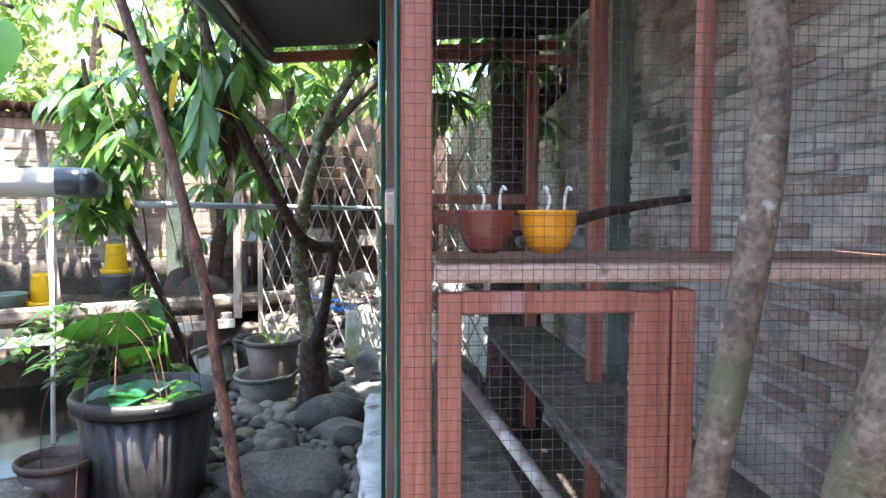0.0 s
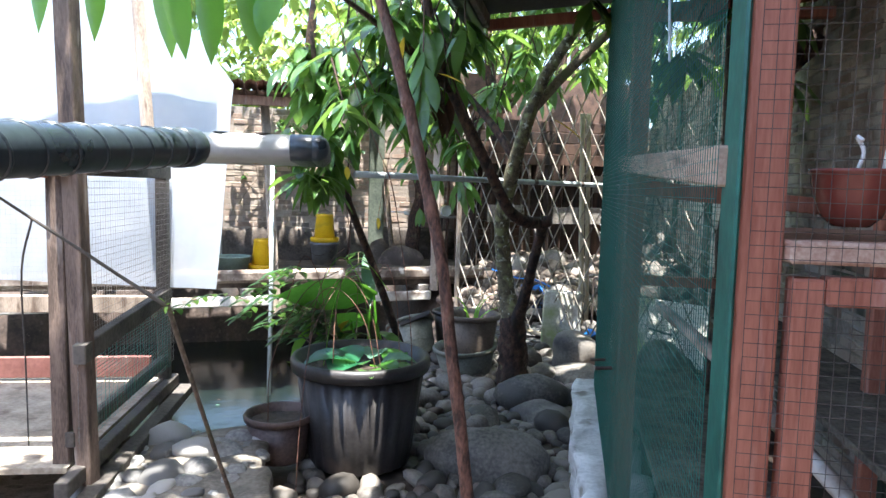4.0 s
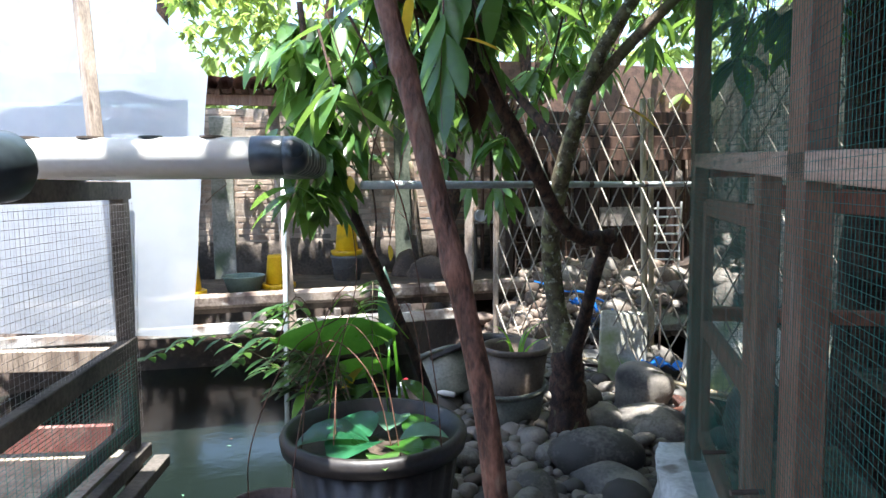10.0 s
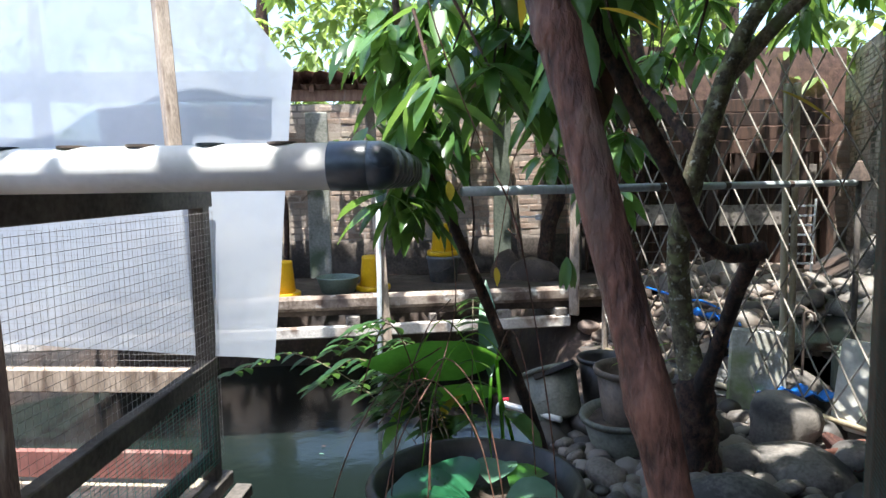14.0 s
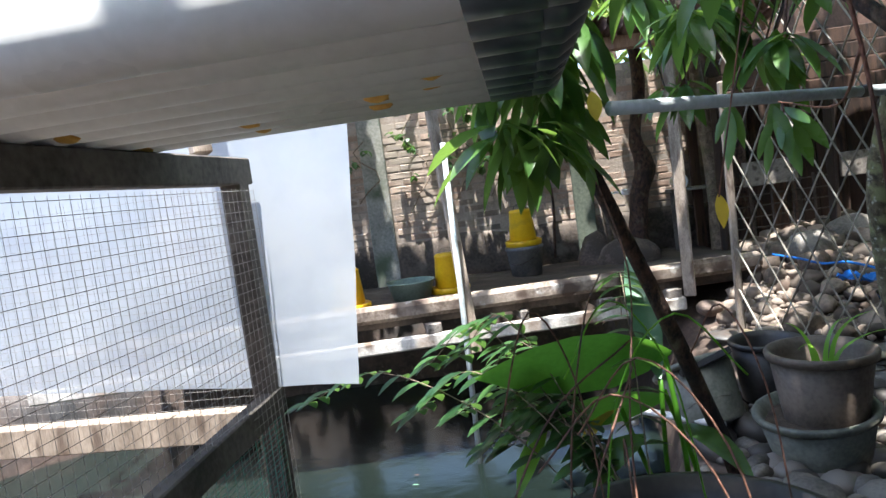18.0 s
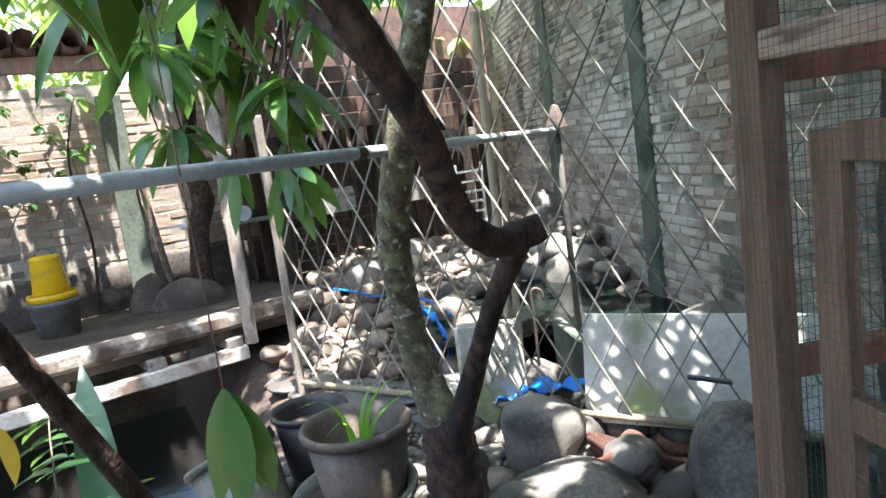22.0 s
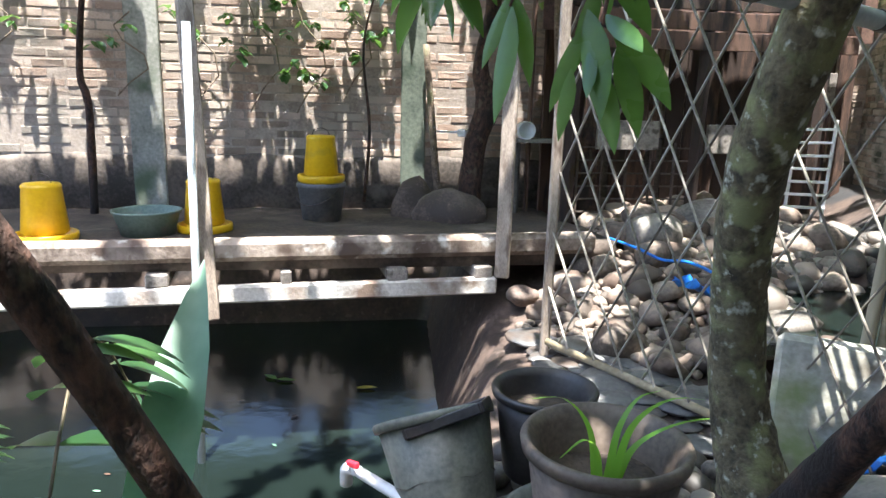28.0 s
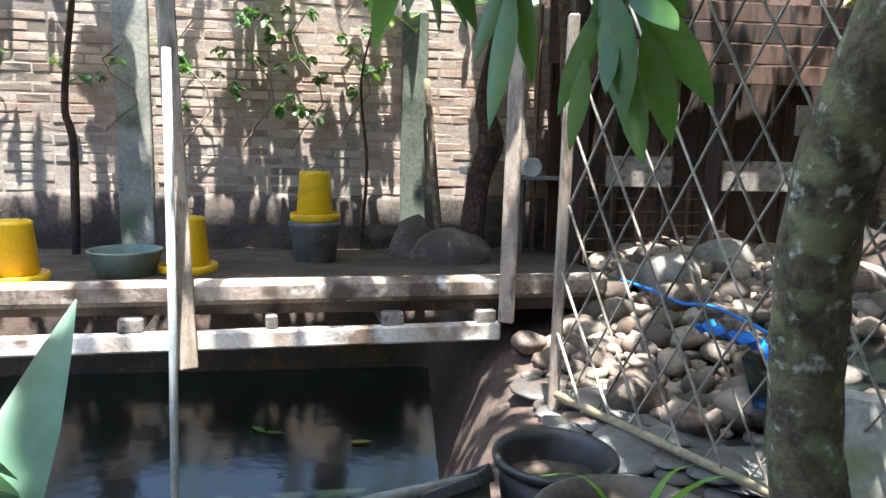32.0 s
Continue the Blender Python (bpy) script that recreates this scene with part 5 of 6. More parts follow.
leaf_part(near_spray, "yellowleaf", (-1.32, 3.4, 1.255), (0.05, 0.05, -1), 0.06, 0.024, 0.2, 0.3, Vector((0.9, -0.3, 0)))
for dx, dy in ((-0.3, 0.1), (0.25, 0.2), (0.05, -0.25), (0.1, 0.3)):
    leaf_part(near_spray, "leaf", (-1.06, 3.24, 1.31), (dx, dy, -1), 0.085, 0.028, 0.3, 0.25, Vector((0.9, -0.3, 0)))


creeping = thing("dry_vine", "long reddish vine stem hanging beside the big pot", "vine")
part("stem", limb([(-1.25, 2.7, 2.2, 0.0014), (-1.19, 2.81, 1.8, 0.0015), (-1.14, 2.93, 1.56, 0.0016), (-1.103, 3.005, 1.411, 0.0024), (-1.085, 3.09, 1.15, 0.0018), (-1.095, 3.24, 0.82, 0.002), (-1.12, 3.36, 0.55, 0.0025)], 6, 7), "redbark", creeping, smooth=True)
part("side_shoot", limb([(-1.103, 3.005, 1.411, 0.002), (-1.13, 3.1, 1.36, 0.0016), (-1.2, 3.2, 1.38, 0.001)], 5, 6), "redbark", creeping, smooth=True)


hanging = thing("branch", "mango shoot with long glossy leaves hanging before the lattice", "branch")
part("twig", limb([(-1.3, 5.1, 1.95, 0.007), (-1.33, 5.05, 1.66, 0.005), (-1.345, 5.0, 1.44, 0.004)], 6, 7), "redbark", hanging, smooth=True)
part("twig", limb([(-1.36, 5.1, 1.95, 0.006), (-1.46, 5.05, 1.7, 0.0045), (-1.53, 5.0, 1.48, 0.0035)], 6, 7), "redbark", hanging, smooth=True)
for bx, bz, tx, tz, w, dy in ((-1.375, 1.47, -1.328, 1.262, 0.066, -0.02), (-1.33, 1.455, -1.2, 1.29, 0.066, 0.03), (-1.352, 1.37, -1.3, 1.2, 0.052, 0.0), (-1.315, 1.4, -1.262, 1.225, 0.056, 0.05), (-1.4, 1.36, -1.426, 1.215, 0.04, 0.03), (-1.365, 1.4, -1.36, 1.3, 0.034, -0.03),
                                (-1.39, 1.43, -1.46, 1.27, 0.05, 0.06), (-1.34, 1.46, -1.24, 1.38, 0.05, -0.08), (-1.525, 1.48, -1.556, 1.25, 0.056, 0.0), (-1.535, 1.5, -1.6, 1.36, 0.05, 0.03), (-1.52, 1.5, -1.49, 1.32, 0.045, 0.05), (-1.36, 1.52, -1.42, 1.34, 0.05, 0.08), (-1.34, 1.55, -1.25, 1.42, 0.055, 0.06)):
    leaf_part(hanging, "leaf", (bx, 5.0, bz), (tx - bx, dy, tz - bz), math.hypot(tx - bx, tz - bz), w, 0.12, 0.25, Vector((0.9, -0.35, 0.2)))


# ---------------------------------------------------------------- plants in and by the big pot
def big_leaf(name, base, way, length, width, mat, parent, droop=0.4, fold=0.2, side=None):
    lv = Leaves()
    lv.blade(base, way, length, width, droop, fold, side)
    me = lv.mesh(name, mat)
    ob = part(name, me, mat, parent)
    return ob


canna = thing("canna_plant", "broad-leaved canna plant growing between the pot and the pond", "plant", at=(-1.62, 4.15, 0.02))
for p in ([(0, 0, 0), (0.02, -0.03, 0.4), (-0.02, 0.0, 0.74)], [(-0.02, 0.02, 0), (-0.08, 0.0, 0.3), (-0.16, -0.03, 0.58)], [(-0.02, 0.0, 0), (-0.2, -0.02, 0.35), (-0.4, -0.06, 0.52)], [(0.0, 0.05, 0), (0.02, 0.1, 0.3), (-0.06, 0.1, 0.6)]):
    part("stalk", tube(spline(p, 5), 0.008, 7), "youngleaf", canna, smooth=True)
big_leaf("leaf", (-0.0, 0.0, 0.75), (-0.84, -0.5, 0.2), 0.58, 0.23, "cannaleaf", canna, 0.3, 0.25, Vector((0.25, -0.42, 0.87)))
big_leaf("leaf", (-0.05, 0.1, 0.58), (-0.7, -0.3, 0.05), 0.46, 0.16, "cannaleaf", canna, 0.3, 0.2, Vector((0.25, -0.5, 0.8)))
big_leaf("leaf", (-0.16, -0.03, 0.58), (-0.8, 0.5, -0.3), 0.36, 0.07, "yellowleaf", canna, 0.9, 0.5)
big_leaf("leaf", (-0.4, -0.06, 0.52), (-0.1, -0.9, -0.2), 0.26, 0.07, "youngleaf", canna, 0.7, 0.2)
big_leaf("leaf", (-0.1, -0.02, 0.5), (-0.2, -0.8, 0.3), 0.3, 0.1, "leaf", canna, 0.8, 0.2)
big_leaf("leaf", (-0.02, 0.08, 0.5), (0.7, -0.5, 0.3), 0.3, 0.09, "leaf", canna, 0.9, 0.2)
taro = thing("taro_plant", "low round-leaved plant covering the soil of the big pot", "plant", at=(-1.38, 3.4, 0.5))
for a, r, L, m in ((215, 0.03, 0.27, "darkleaf"), (262, 0.03, 0.25, "darkleaf"), (330, 0.08, 0.17, "cannaleaf"), (20, 0.08, 0.18, "paleleaf"), (150, 0.05, 0.22, "darkleaf"), (300, 0.14, 0.14, "leaf"), (95, 0.1, 0.17, "paleleaf"), (60, 0.12, 0.16, "cannaleaf"), (350, 0.15, 0.12, "leaf")):
    c, s = math.cos(math.radians(a)), math.sin(math.radians(a))
    big_leaf("leaf", (r * c, r * s, 0.05), (c, s, 0.75), L, L * 0.8, m, taro, 0.9, 0.3)
upleaf = thing("ginger_shoot", "single tall pale green leaf standing by the pond", "plant", at=(-1.68, 4.28, 0.0))
part("stalk", tube(spline([(0, 0, 0), (0.02, -0.15, 0.4), (0.03, -0.18, 0.55), (0.03, -0.165, 0.695)], 4), 0.007, 7), "youngleaf", upleaf, smooth=True)
big_leaf("leaf", (0.03, -0.17, 0.69), (-0.16, 0.32, 0.38), 0.5, 0.085, "paleleaf", upleaf, 0.03, 0.3, Vector((0.9, 0.43, 0.05)))

shrub = thing("shrub", "straggling shrub with small pinnate leaves over the pond", "shrub", at=(-1.62, 3.85, 0.2))
lv = Leaves()
for k in range(11):
    a, L = rng.uniform(1.9, 4.0), rng.uniform(0.4, 0.75)
    e = (-0.78 + rng.gauss(0, 0.24), 0.36 + rng.gauss(0, 0.2), rng.uniform(0.2, 0.66))
    a = math.atan2(e[1], e[0])
    pts = spline([(0, 0, 0), (0.3 * e[0], 0.3 * e[1], 0.3 + 0.2 * e[2]), (0.68 * e[0], 0.68 * e[1], e[2] + 0.16), e], 6)
    part("stem", tube(pts, [0.0028 * (1 - 0.03 * i) for i in range(len(pts))], 5, None, False), "greybark", shrub)
    for i, p in enumerate(pts[5:] + pts[-2:]):
        for sg in (-1, 1):
            d = Vector((-math.sin(a) * sg, math.cos(a) * sg, rng.uniform(-0.3, 0.2))) + Vector((math.cos(a), math.sin(a), 0)) * 0.6
            lv.blade(p, d, rng.uniform(0.075, 0.115), 0.043, 0.6, 0.2)
part("foliage", lv.mesh("foliage", "shrubleaf"), "shrubleaf", shrub, "small green leaflets")
vine = thing("dry_vine", "bare thin dry vine stems over the big pot", "vine")
for p in ([(-1.45, 3.2, 0.55), (-1.5, 3.35, 0.85), (-1.55, 3.6, 1.1), (-1.7, 3.85, 1.35)], [(-1.6, 3.25, 0.55), (-1.62, 3.35, 0.8), (-1.66, 3.6, 1.0), (-1.72, 3.9, 1.05)], [(-1.5, 2.95, 0.0), (-1.5, 3.0, 0.4), (-1.52, 3.15, 0.75), (-1.5, 3.4, 0.95)], [(-1.75, 3.15, 0.3), (-1.7, 3.1, 0.6), (-1.6, 3.2, 0.9), (-1.5, 3.4, 1.0)]):
    part("stem", tube(spline(p, 6), 0.0022, 6), "redbark", vine, smooth=True)
rng_v = random.Random(9)
for _ in range(7):
    a = rng_v.uniform(0, 6.28)
    x, y = -1.42 + 0.2 * math.cos(a), 3.46 + 0.2 * math.sin(a)
    ex, ey = rng_v.uniform(-0.45, 0.35), rng_v.uniform(-0.25, 0.4)
    h = rng_v.uniform(0.25, 0.6)
    part("stem", tube(spline([(x, y, 0.5), (x + 0.2 * ex, y + 0.2 * ey, 0.5 + 0.7 * h), (x + 0.6 * ex, y + 0.6 * ey, 0.5 + h), (x + ex, y + ey, 0.5 + h * rng_v.uniform(0.6, 0.95))], 5), 0.0022, 5, None, False), "redbark" if rng_v.random() < 0.7 else "youngleaf", vine, smooth=True)
twig = thing("cut_branch", "thin bent olive branch standing beside the rubble wall", "branch")
part("stick", limb([(-0.985, 2.05, -0.02, 0.0052), (-0.97, 1.9, 0.25, 0.0048), (-0.945, 1.72, 0.6, 0.0046), (-0.922, 1.55, 0.92, 0.0044), (-0.9, 1.412, 1.184, 0.0046)], 5, 8), "frontbark", twig, smooth=True)
part("stick_tip", limb([(-0.9, 1.412, 1.182, 0.0042), (-0.94, 1.37, 1.226, 0.0032), (-1.0, 1.307, 1.294, 0.0028), (-1.08, 1.22, 1.385, 0.002)], 4, 7), "darkwood", twig, "dark bare twig end", True)
part("side_twig", limb([(-1.035, 1.27, 1.335, 0.0018), (-1.06, 1.27, 1.25, 0.0016), (-1.08, 1.29, 1.1, 0.0014), (-1.09, 1.3, 0.95, 0.001)], 4, 6), "darkwood", twig, smooth=True)
for dx, dz, L in ((-0.3, 0.5, 0.02), (0.5, 0.3, 0.016), (0.1, -0.2, 0.018)):
    lv = Leaves()
    lv.blade((-0.9, 1.41, 1.185), (dx, -0.2, dz), L, 0.007, 0.3, 0.3)
    part("leaf", lv.mesh("leaf", "youngleaf"), "youngleaf", twig, "tiny yellow-green shoot")

# ---------------------------------------------------------------- lattice fence, poles, rail, slab
FA, FB = FENCE
fd = (FB - FA).normalized()
fl = (FB - FA).length
fence = thing("lattice_fence", "diamond lattice fence of split bamboo strips", "fence")
H0, H1 = 0.18, 2.15
pitch, lean_x = 0.165, 0.56
rng = random.Random(5)
for sgn, dy in ((1, 0.006), (-1, -0.006)):
    run = (H1 - H0) * lean_x
    x = -run
    while x < fl + run:
        a0, a1 = (x, H0), (x + run, H1)
        if sgn < 0:
            a0, a1 = (x + run, H0), (x, H1)
        x += pitch
        def clip(p, q):
            (x0, z0), (x1, z1) = p, q
            for lim in (0.0, fl):
                if (x0 - lim) * (x1 - lim) < 0:
                    zc = z0 + (lim - x0) / (x1 - x0) * (z1 - z0)
                    if (lim == 0.0 and x0 < 0) or (lim == fl and x0 > fl):
                        x0, z0 = lim, zc
                    else:
                        x1, z1 = lim, zc
            return (x0, z0), (x1, z1)
        (x0, z0), (x1, z1) = clip(a0, a1)
        if max(x0, x1) <= 0.02 or min(x0, x1) >= fl - 0.02 or z1 - z0 < 0.15:
            continue
        nrm = Vector((-fd.y, fd.x, 0))
        p = FA + fd * x0 + nrm * dy
        q = FA + fd * x1 + nrm * dy
        part("slat", bar((p.x, p.y, z0), (q.x + rng.uniform(-0.012, 0.012), q.y, z1), 0.0105 + rng.uniform(0, 0.004), 0.005, 0.001, 0.0), "lattice", fence)
part("bottom_pole", tube([FA + Vector((0, 0, 0.0)), FA.lerp(FB, 0.5) + Vector((0, 0, 0.0)), FB], 0.018, 8), "bamboo", fence, "bamboo pole", True)
for x0, r in ((-0.625, 0.02), (-0.578, 0.018)):
    n = 16
    bm = tube([(x0 + 0.02 * (1 - i / n), 6.32 - 0.45 * i / n, 0.05 + 1.95 * i / n) for i in range(n + 1)], [r * (1.12 if i % 4 == 0 else 1.0) for i in range(n + 1)], 10)
    thing("bamboo_pole", "upright dry bamboo pole tied to the lattice", "bamboo pole", "bamboo poles", data=mesh_of("bamboo_pole", bm, "bamboo", True))
rail = thing("water_pipe", "grey galvanised pipe running level through the tree", "pipe")
part("pipe", tube([(-0.258, 6.288, 1.45), (-0.95, 5.01, 1.456), (-1.61, 3.79, 1.462)], 0.0175, 14), "pipegrey", rail, smooth=True)
part("down_pipe", tube([(-0.24, 6.31, 1.46), (-0.235, 6.32, 1.0), (-0.23, 6.33, 0.1)], 0.0165, 12), "darkwood", rail, "dark down pipe", True)
for t in (0.25, 0.45, 0.62):
    p = Vector((-0.258, 6.288, 1.45)).lerp(Vector((-1.61, 3.79, 1.462)), t)
    part("tie", tube([p + Vector((0.009, 0.017, 0)), p - Vector((0.009, 0.017, 0))], 0.02, 10), "steel", rail)
thing("clay_cap", "rusty triangular cap on top of the pipe bend", "cap", data=mesh_of("clay_cap", lathe([(0.0, 0.12), (0.02, 0.11), (0.055, 0.02), (0.06, 0.0), (0.0, 0.0)], 4, at=(-0.24, 6.31, 1.462)), "brownrock"))
sl = pose(-0.02, 5.56, 0.36, 78, 0, -30)
thing("slab", "mossy white slab leaning behind the lattice", "slab", data=mesh_of("slab", blk((0.11, 0.03, 0), (0.96, 0.48, 0.022), sl, 0.004), "slab"))
thing("offcut", "short black plastic offcut lying against the slab", "offcut", data=mesh_of("offcut", bar((-0.06, 5.24, 0.48), (0.09, 5.2, 0.45), 0.03, 0.012, 0.002), "pvcblack"))
thing("pool_wall", "low dark mossy concrete wall between pool and stones", "wall", kind="structure", data=mesh_of("pool_wall", bar((-0.3, 6.6, 0.15), (-0.22, 5.8, 0.15), 0.06, 0.5, 0.008), "mosspillar"))

thing("slab", "upright mossy pale stone slab behind the lattice corner", "slab", data=mesh_of("slab", box(bmesh.new(), (0, 0, 0), (0.32, 0.05, 0.54), pose(-0.74, 5.98, 0.32, -9, 0, -6), 0.02), "poolwall"))


def cloth(name, label, path, w, mat, seed):
    V, F = [], []
    s = spline(path, 8)
    r = random.Random(seed)
    for i, p in enumerate(s):
        for j in range(6):
            V.append((p[0] + 0.3 * w * (j / 5 - 0.5) + r.uniform(-0.01, 0.01), p[1] + w * (j / 5 - 0.5), p[2] + 0.035 * noise.noise(Vector((i * 0.5, j * 0.7, seed))) + 0.02 * math.sin(i + j)))
    n = len(s)
    F = [(i * 6 + j, i * 6 + j + 1, (i + 1) * 6 + j + 1, (i + 1) * 6 + j) for i in range(n - 1) for j in range(5)]
    ob = thing(name, label, "tarpaulin", data=from_lists(name, V, F, mat, True))
    ob.modifiers.new("thickness", "SOLIDIFY").thickness = 0.004
    return ob


cloth("tarpaulin", "crumpled blue tarpaulin strip lying by the slab", [(-0.72, 5.98, 0.2), (-0.55, 5.9, 0.27), (-0.38, 5.86, 0.27), (-0.25, 5.86, 0.3)], 0.13, "blue", 3)
cloth("tarpaulin", "torn blue tarpaulin strip hanging over bank stones", [(-1.3, 7.3, 0.42), (-1.15, 7.1, 0.44), (-1.02, 6.85, 0.46), (-0.95, 6.7, 0.36), (-0.93, 6.6, 0.26)], 0.05, "blue", 8)
thing("rope", "thin blue rope lying along the bank stones", "rope", data=mesh_of("rope", tube(spline([(-1.75, 7.9, 0.5), (-1.55, 7.75, 0.48), (-1.4, 7.6, 0.46), (-1.25, 7.55, 0.47), (-1.1, 7.4, 0.45), (-0.95, 7.2, 0.42), (-0.9, 7.0, 0.4)], 6), 0.009, 7), "blue", True))
thing("hook_rod", "rusty iron rod with a bent hook standing by the fence", "rod", data=mesh_of("hook_rod", tube(spline([(-0.5, 6.05, 0.2), (-0.5, 6.05, 0.55), (-0.5, 6.05, 0.68), (-0.48, 6.05, 0.71), (-0.45, 6.05, 0.69), (-0.445, 6.05, 0.65)], 5), 0.008, 8), "steel", True))

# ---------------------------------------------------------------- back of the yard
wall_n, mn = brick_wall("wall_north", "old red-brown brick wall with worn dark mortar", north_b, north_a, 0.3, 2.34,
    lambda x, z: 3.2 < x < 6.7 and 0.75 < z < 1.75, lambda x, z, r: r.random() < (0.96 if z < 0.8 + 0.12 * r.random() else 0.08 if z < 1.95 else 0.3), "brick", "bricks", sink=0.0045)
for s, w in ((2.34, 0.24), (0.3, 0.2), (-1.3, 0.2)):
    pilaster(wall_n, mn, 3.95 + s, w, 0.3, 2.25, 0.035, "plaster" if s > 2 else "mosspillar")
wall_e, me_ = brick_wall("wall_east", "old mossy grey-brown brick wall beside the aviary", EAST_A, EAST_B, -0.1, 2.9,
    lambda x, z: (7.7 < x < 10.6 and 0.6 < z < 1.9) or (3.3 < x < 5.0 and 1.0 < z < 1.9), lambda x, z, r: r.random() < 0.12, "greybrick", "greybricks", 0.058, 0.2, seed=8, bed_mat="palebed", sink=-0.001)
for x in (2.2, 5.9, 9.45, 11.3):
    pilaster(wall_e, me_, x, 0.2, -0.1, 2.9, 0.035, "mosspillar")
# Plain unseen walls, added to close the place and dim the foreground.
for nm, lab, c, s in (("wall_south", "plain plastered wall added behind the path", (-3, -2.6, 1.4), (13, 0.15, 3.0)), ("wall_west", "plain plastered wall added on the west side", (-9.2, 4.5, 1.0), (0.15, 14, 2.2))):
    thing(nm, lab, "wall", kind="structure", data=mesh_of(nm, blk(c, s), "plaster"))

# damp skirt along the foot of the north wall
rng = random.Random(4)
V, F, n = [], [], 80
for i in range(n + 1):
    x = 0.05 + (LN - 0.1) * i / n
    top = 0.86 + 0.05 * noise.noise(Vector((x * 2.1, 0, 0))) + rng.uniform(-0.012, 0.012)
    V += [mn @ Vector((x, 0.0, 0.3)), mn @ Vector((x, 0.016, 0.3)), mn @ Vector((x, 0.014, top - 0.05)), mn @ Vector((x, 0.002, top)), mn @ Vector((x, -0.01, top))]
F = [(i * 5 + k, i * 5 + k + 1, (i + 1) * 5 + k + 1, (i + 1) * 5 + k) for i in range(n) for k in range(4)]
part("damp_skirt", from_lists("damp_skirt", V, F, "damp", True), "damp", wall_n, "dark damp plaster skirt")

# things against the back wall
def far_tree(name, label, pts, mat="bark"):
    t = thing(name, label, "tree", at=pts[0][:3])
    o = Vector(pts[0][:3])
    part("trunk", limb([(p[0] - o.x, p[1] - o.y, p[2] - o.z, p[3]) for p in pts], 6, 10, 0.08, len(label)), mat, t, smooth=True)
    return t


def yp(u, v, z):
    p = BEAM @ Vector((u, v, 0))
    return (p.x, p.y, z)


far_tree("tree", "dark crooked trunk beside the back wall", [(*yp(-0.1, -1.35, 0.4), 0.1), (*yp(-0.14, -1.35, 0.95), 0.085), (*yp(-0.22, -1.3, 1.3), 0.095), (*yp(-0.16, -1.3, 1.6), 0.06), (*yp(-0.25, -1.3, 2.2), 0.06), (*yp(-0.1, -1.3, 3.2), 0.05)])
far_tree("tree", "thin twin stems of a young tree by the wall", [(*yp(2.68, -1.4, 0.4), 0.03), (*yp(2.66, -1.4, 1.2), 0.026), (*yp(2.7, -1.4, 1.5), 0.024), (*yp(2.6, -1.4, 2.3), 0.018)])
far_tree("tree", "thin twig stem by the wall", [(*yp(0.72, -1.3, 0.55), 0.014), (*yp(0.68, -1.3, 1.1), 0.012), (*yp(0.72, -1.35, 1.7), 0.009), (*yp(0.6, -1.35, 2.2), 0.006)])
far_tree("tree", "grey leaning stake by the wall", [(*yp(0.1, -1.5, 0.4), 0.03), (*yp(0.17, -1.55, 1.2), 0.028), (*yp(0.22, -1.58, 1.75), 0.026)], "greybark")
far_tree("tree", "dark straight trunk behind the lattice", [(*yp(-1.0, -1.2, 0.4), 0.1), (*yp(-1.05, -1.2, 1.2), 0.085), (*yp(-1.1, -1.2, 2.2), 0.08), (*yp(-1.0, -1.2, 3.4), 0.06)])
far_tree("tree", "brown post-like trunk behind the lattice", [(*yp(-0.75, -1.05, 0.4), 0.07), (*yp(-0.75, -1.05, 1.1), 0.065), (*yp(-0.7, -1.05, 1.9), 0.06), (*yp(-0.6, -1.05, 3.0), 0.05)], "greybark")
creeper = thing("creeper", "green creeper hanging on the brick wall", "creeper")
lv = Leaves()
rng = random.Random(21)
for u, z0, z1, n in ((2.4, 1.5, 1.9, 4), (1.9, 1.35, 2.1, 8), (1.45, 1.4, 2.2, 13), (1.1, 1.4, 2.2, 12), (0.75, 1.5, 2.3, 12), (3.3, 1.7, 2.2, 6)):
    pts = [yp(u + 0.12 * math.sin(i * 1.3), -1.62, z1 - (z1 - z0 + 0.2) * i / 6) for i in range(7)]
    part("stem", tube(pts, 0.006, 5, None, False), "greybark", creeper)
    for _ in range(n):
        p = yp(u + rng.gauss(0, 0.16), -1.58 + rng.uniform(0, 0.1), rng.uniform(z0, z1))
        lv.whorl(p, rng, 6, 0.075, 0.05, 0.6)
part("foliage", lv.mesh("foliage", "shrubleaf"), "shrubleaf", creeper)
tap = thing("wall_tap", "white plastic water pipe with a tap on the wall", "tap")
part("pipe", bar(yp(0.14, -1.55, 1.08), yp(-0.08, -1.5, 1.08), 0.03, 0.02, 0.004), "whiteplastic", tap)
part("tap_body", blk(yp(-0.07, -1.48, 1.075), (0.07, 0.05, 0.06), None, 0.008), "whiteplastic", tap)
bench = thing("plank_shelf", "rough plank shelf with white scraps against the wall", "shelf")
part("plank", bar(yp(-0.45, -1.4, 1.03), yp(-1.0, -1.35, 1.03), 0.2, 0.03, 0.004), "greywood", bench)
part("trestle", bar(yp(-0.5, -1.4, 1.02), yp(-0.5, -1.4, 0.4), 0.05, 0.05, 0.004), "darkwood", bench)
part("trestle", bar(yp(-0.95, -1.38, 1.02), yp(-0.95, -1.38, 0.4), 0.05, 0.05, 0.004), "darkwood", bench)
tin = thing("tin", "white and rust tin can lying on the plank", "tin", at=Matrix.Translation(yp(-0.55, -1.35, 1.11)) @ pose(0, 0, 0, 90, 0, 30))
part("can", lathe([(0.0, -0.06), (0.07, -0.06), (0.07, 0.06), (0.062, 0.06), (0.06, -0.04), (0.0, -0.04)], 24), "whiteplastic", tin, smooth=True)
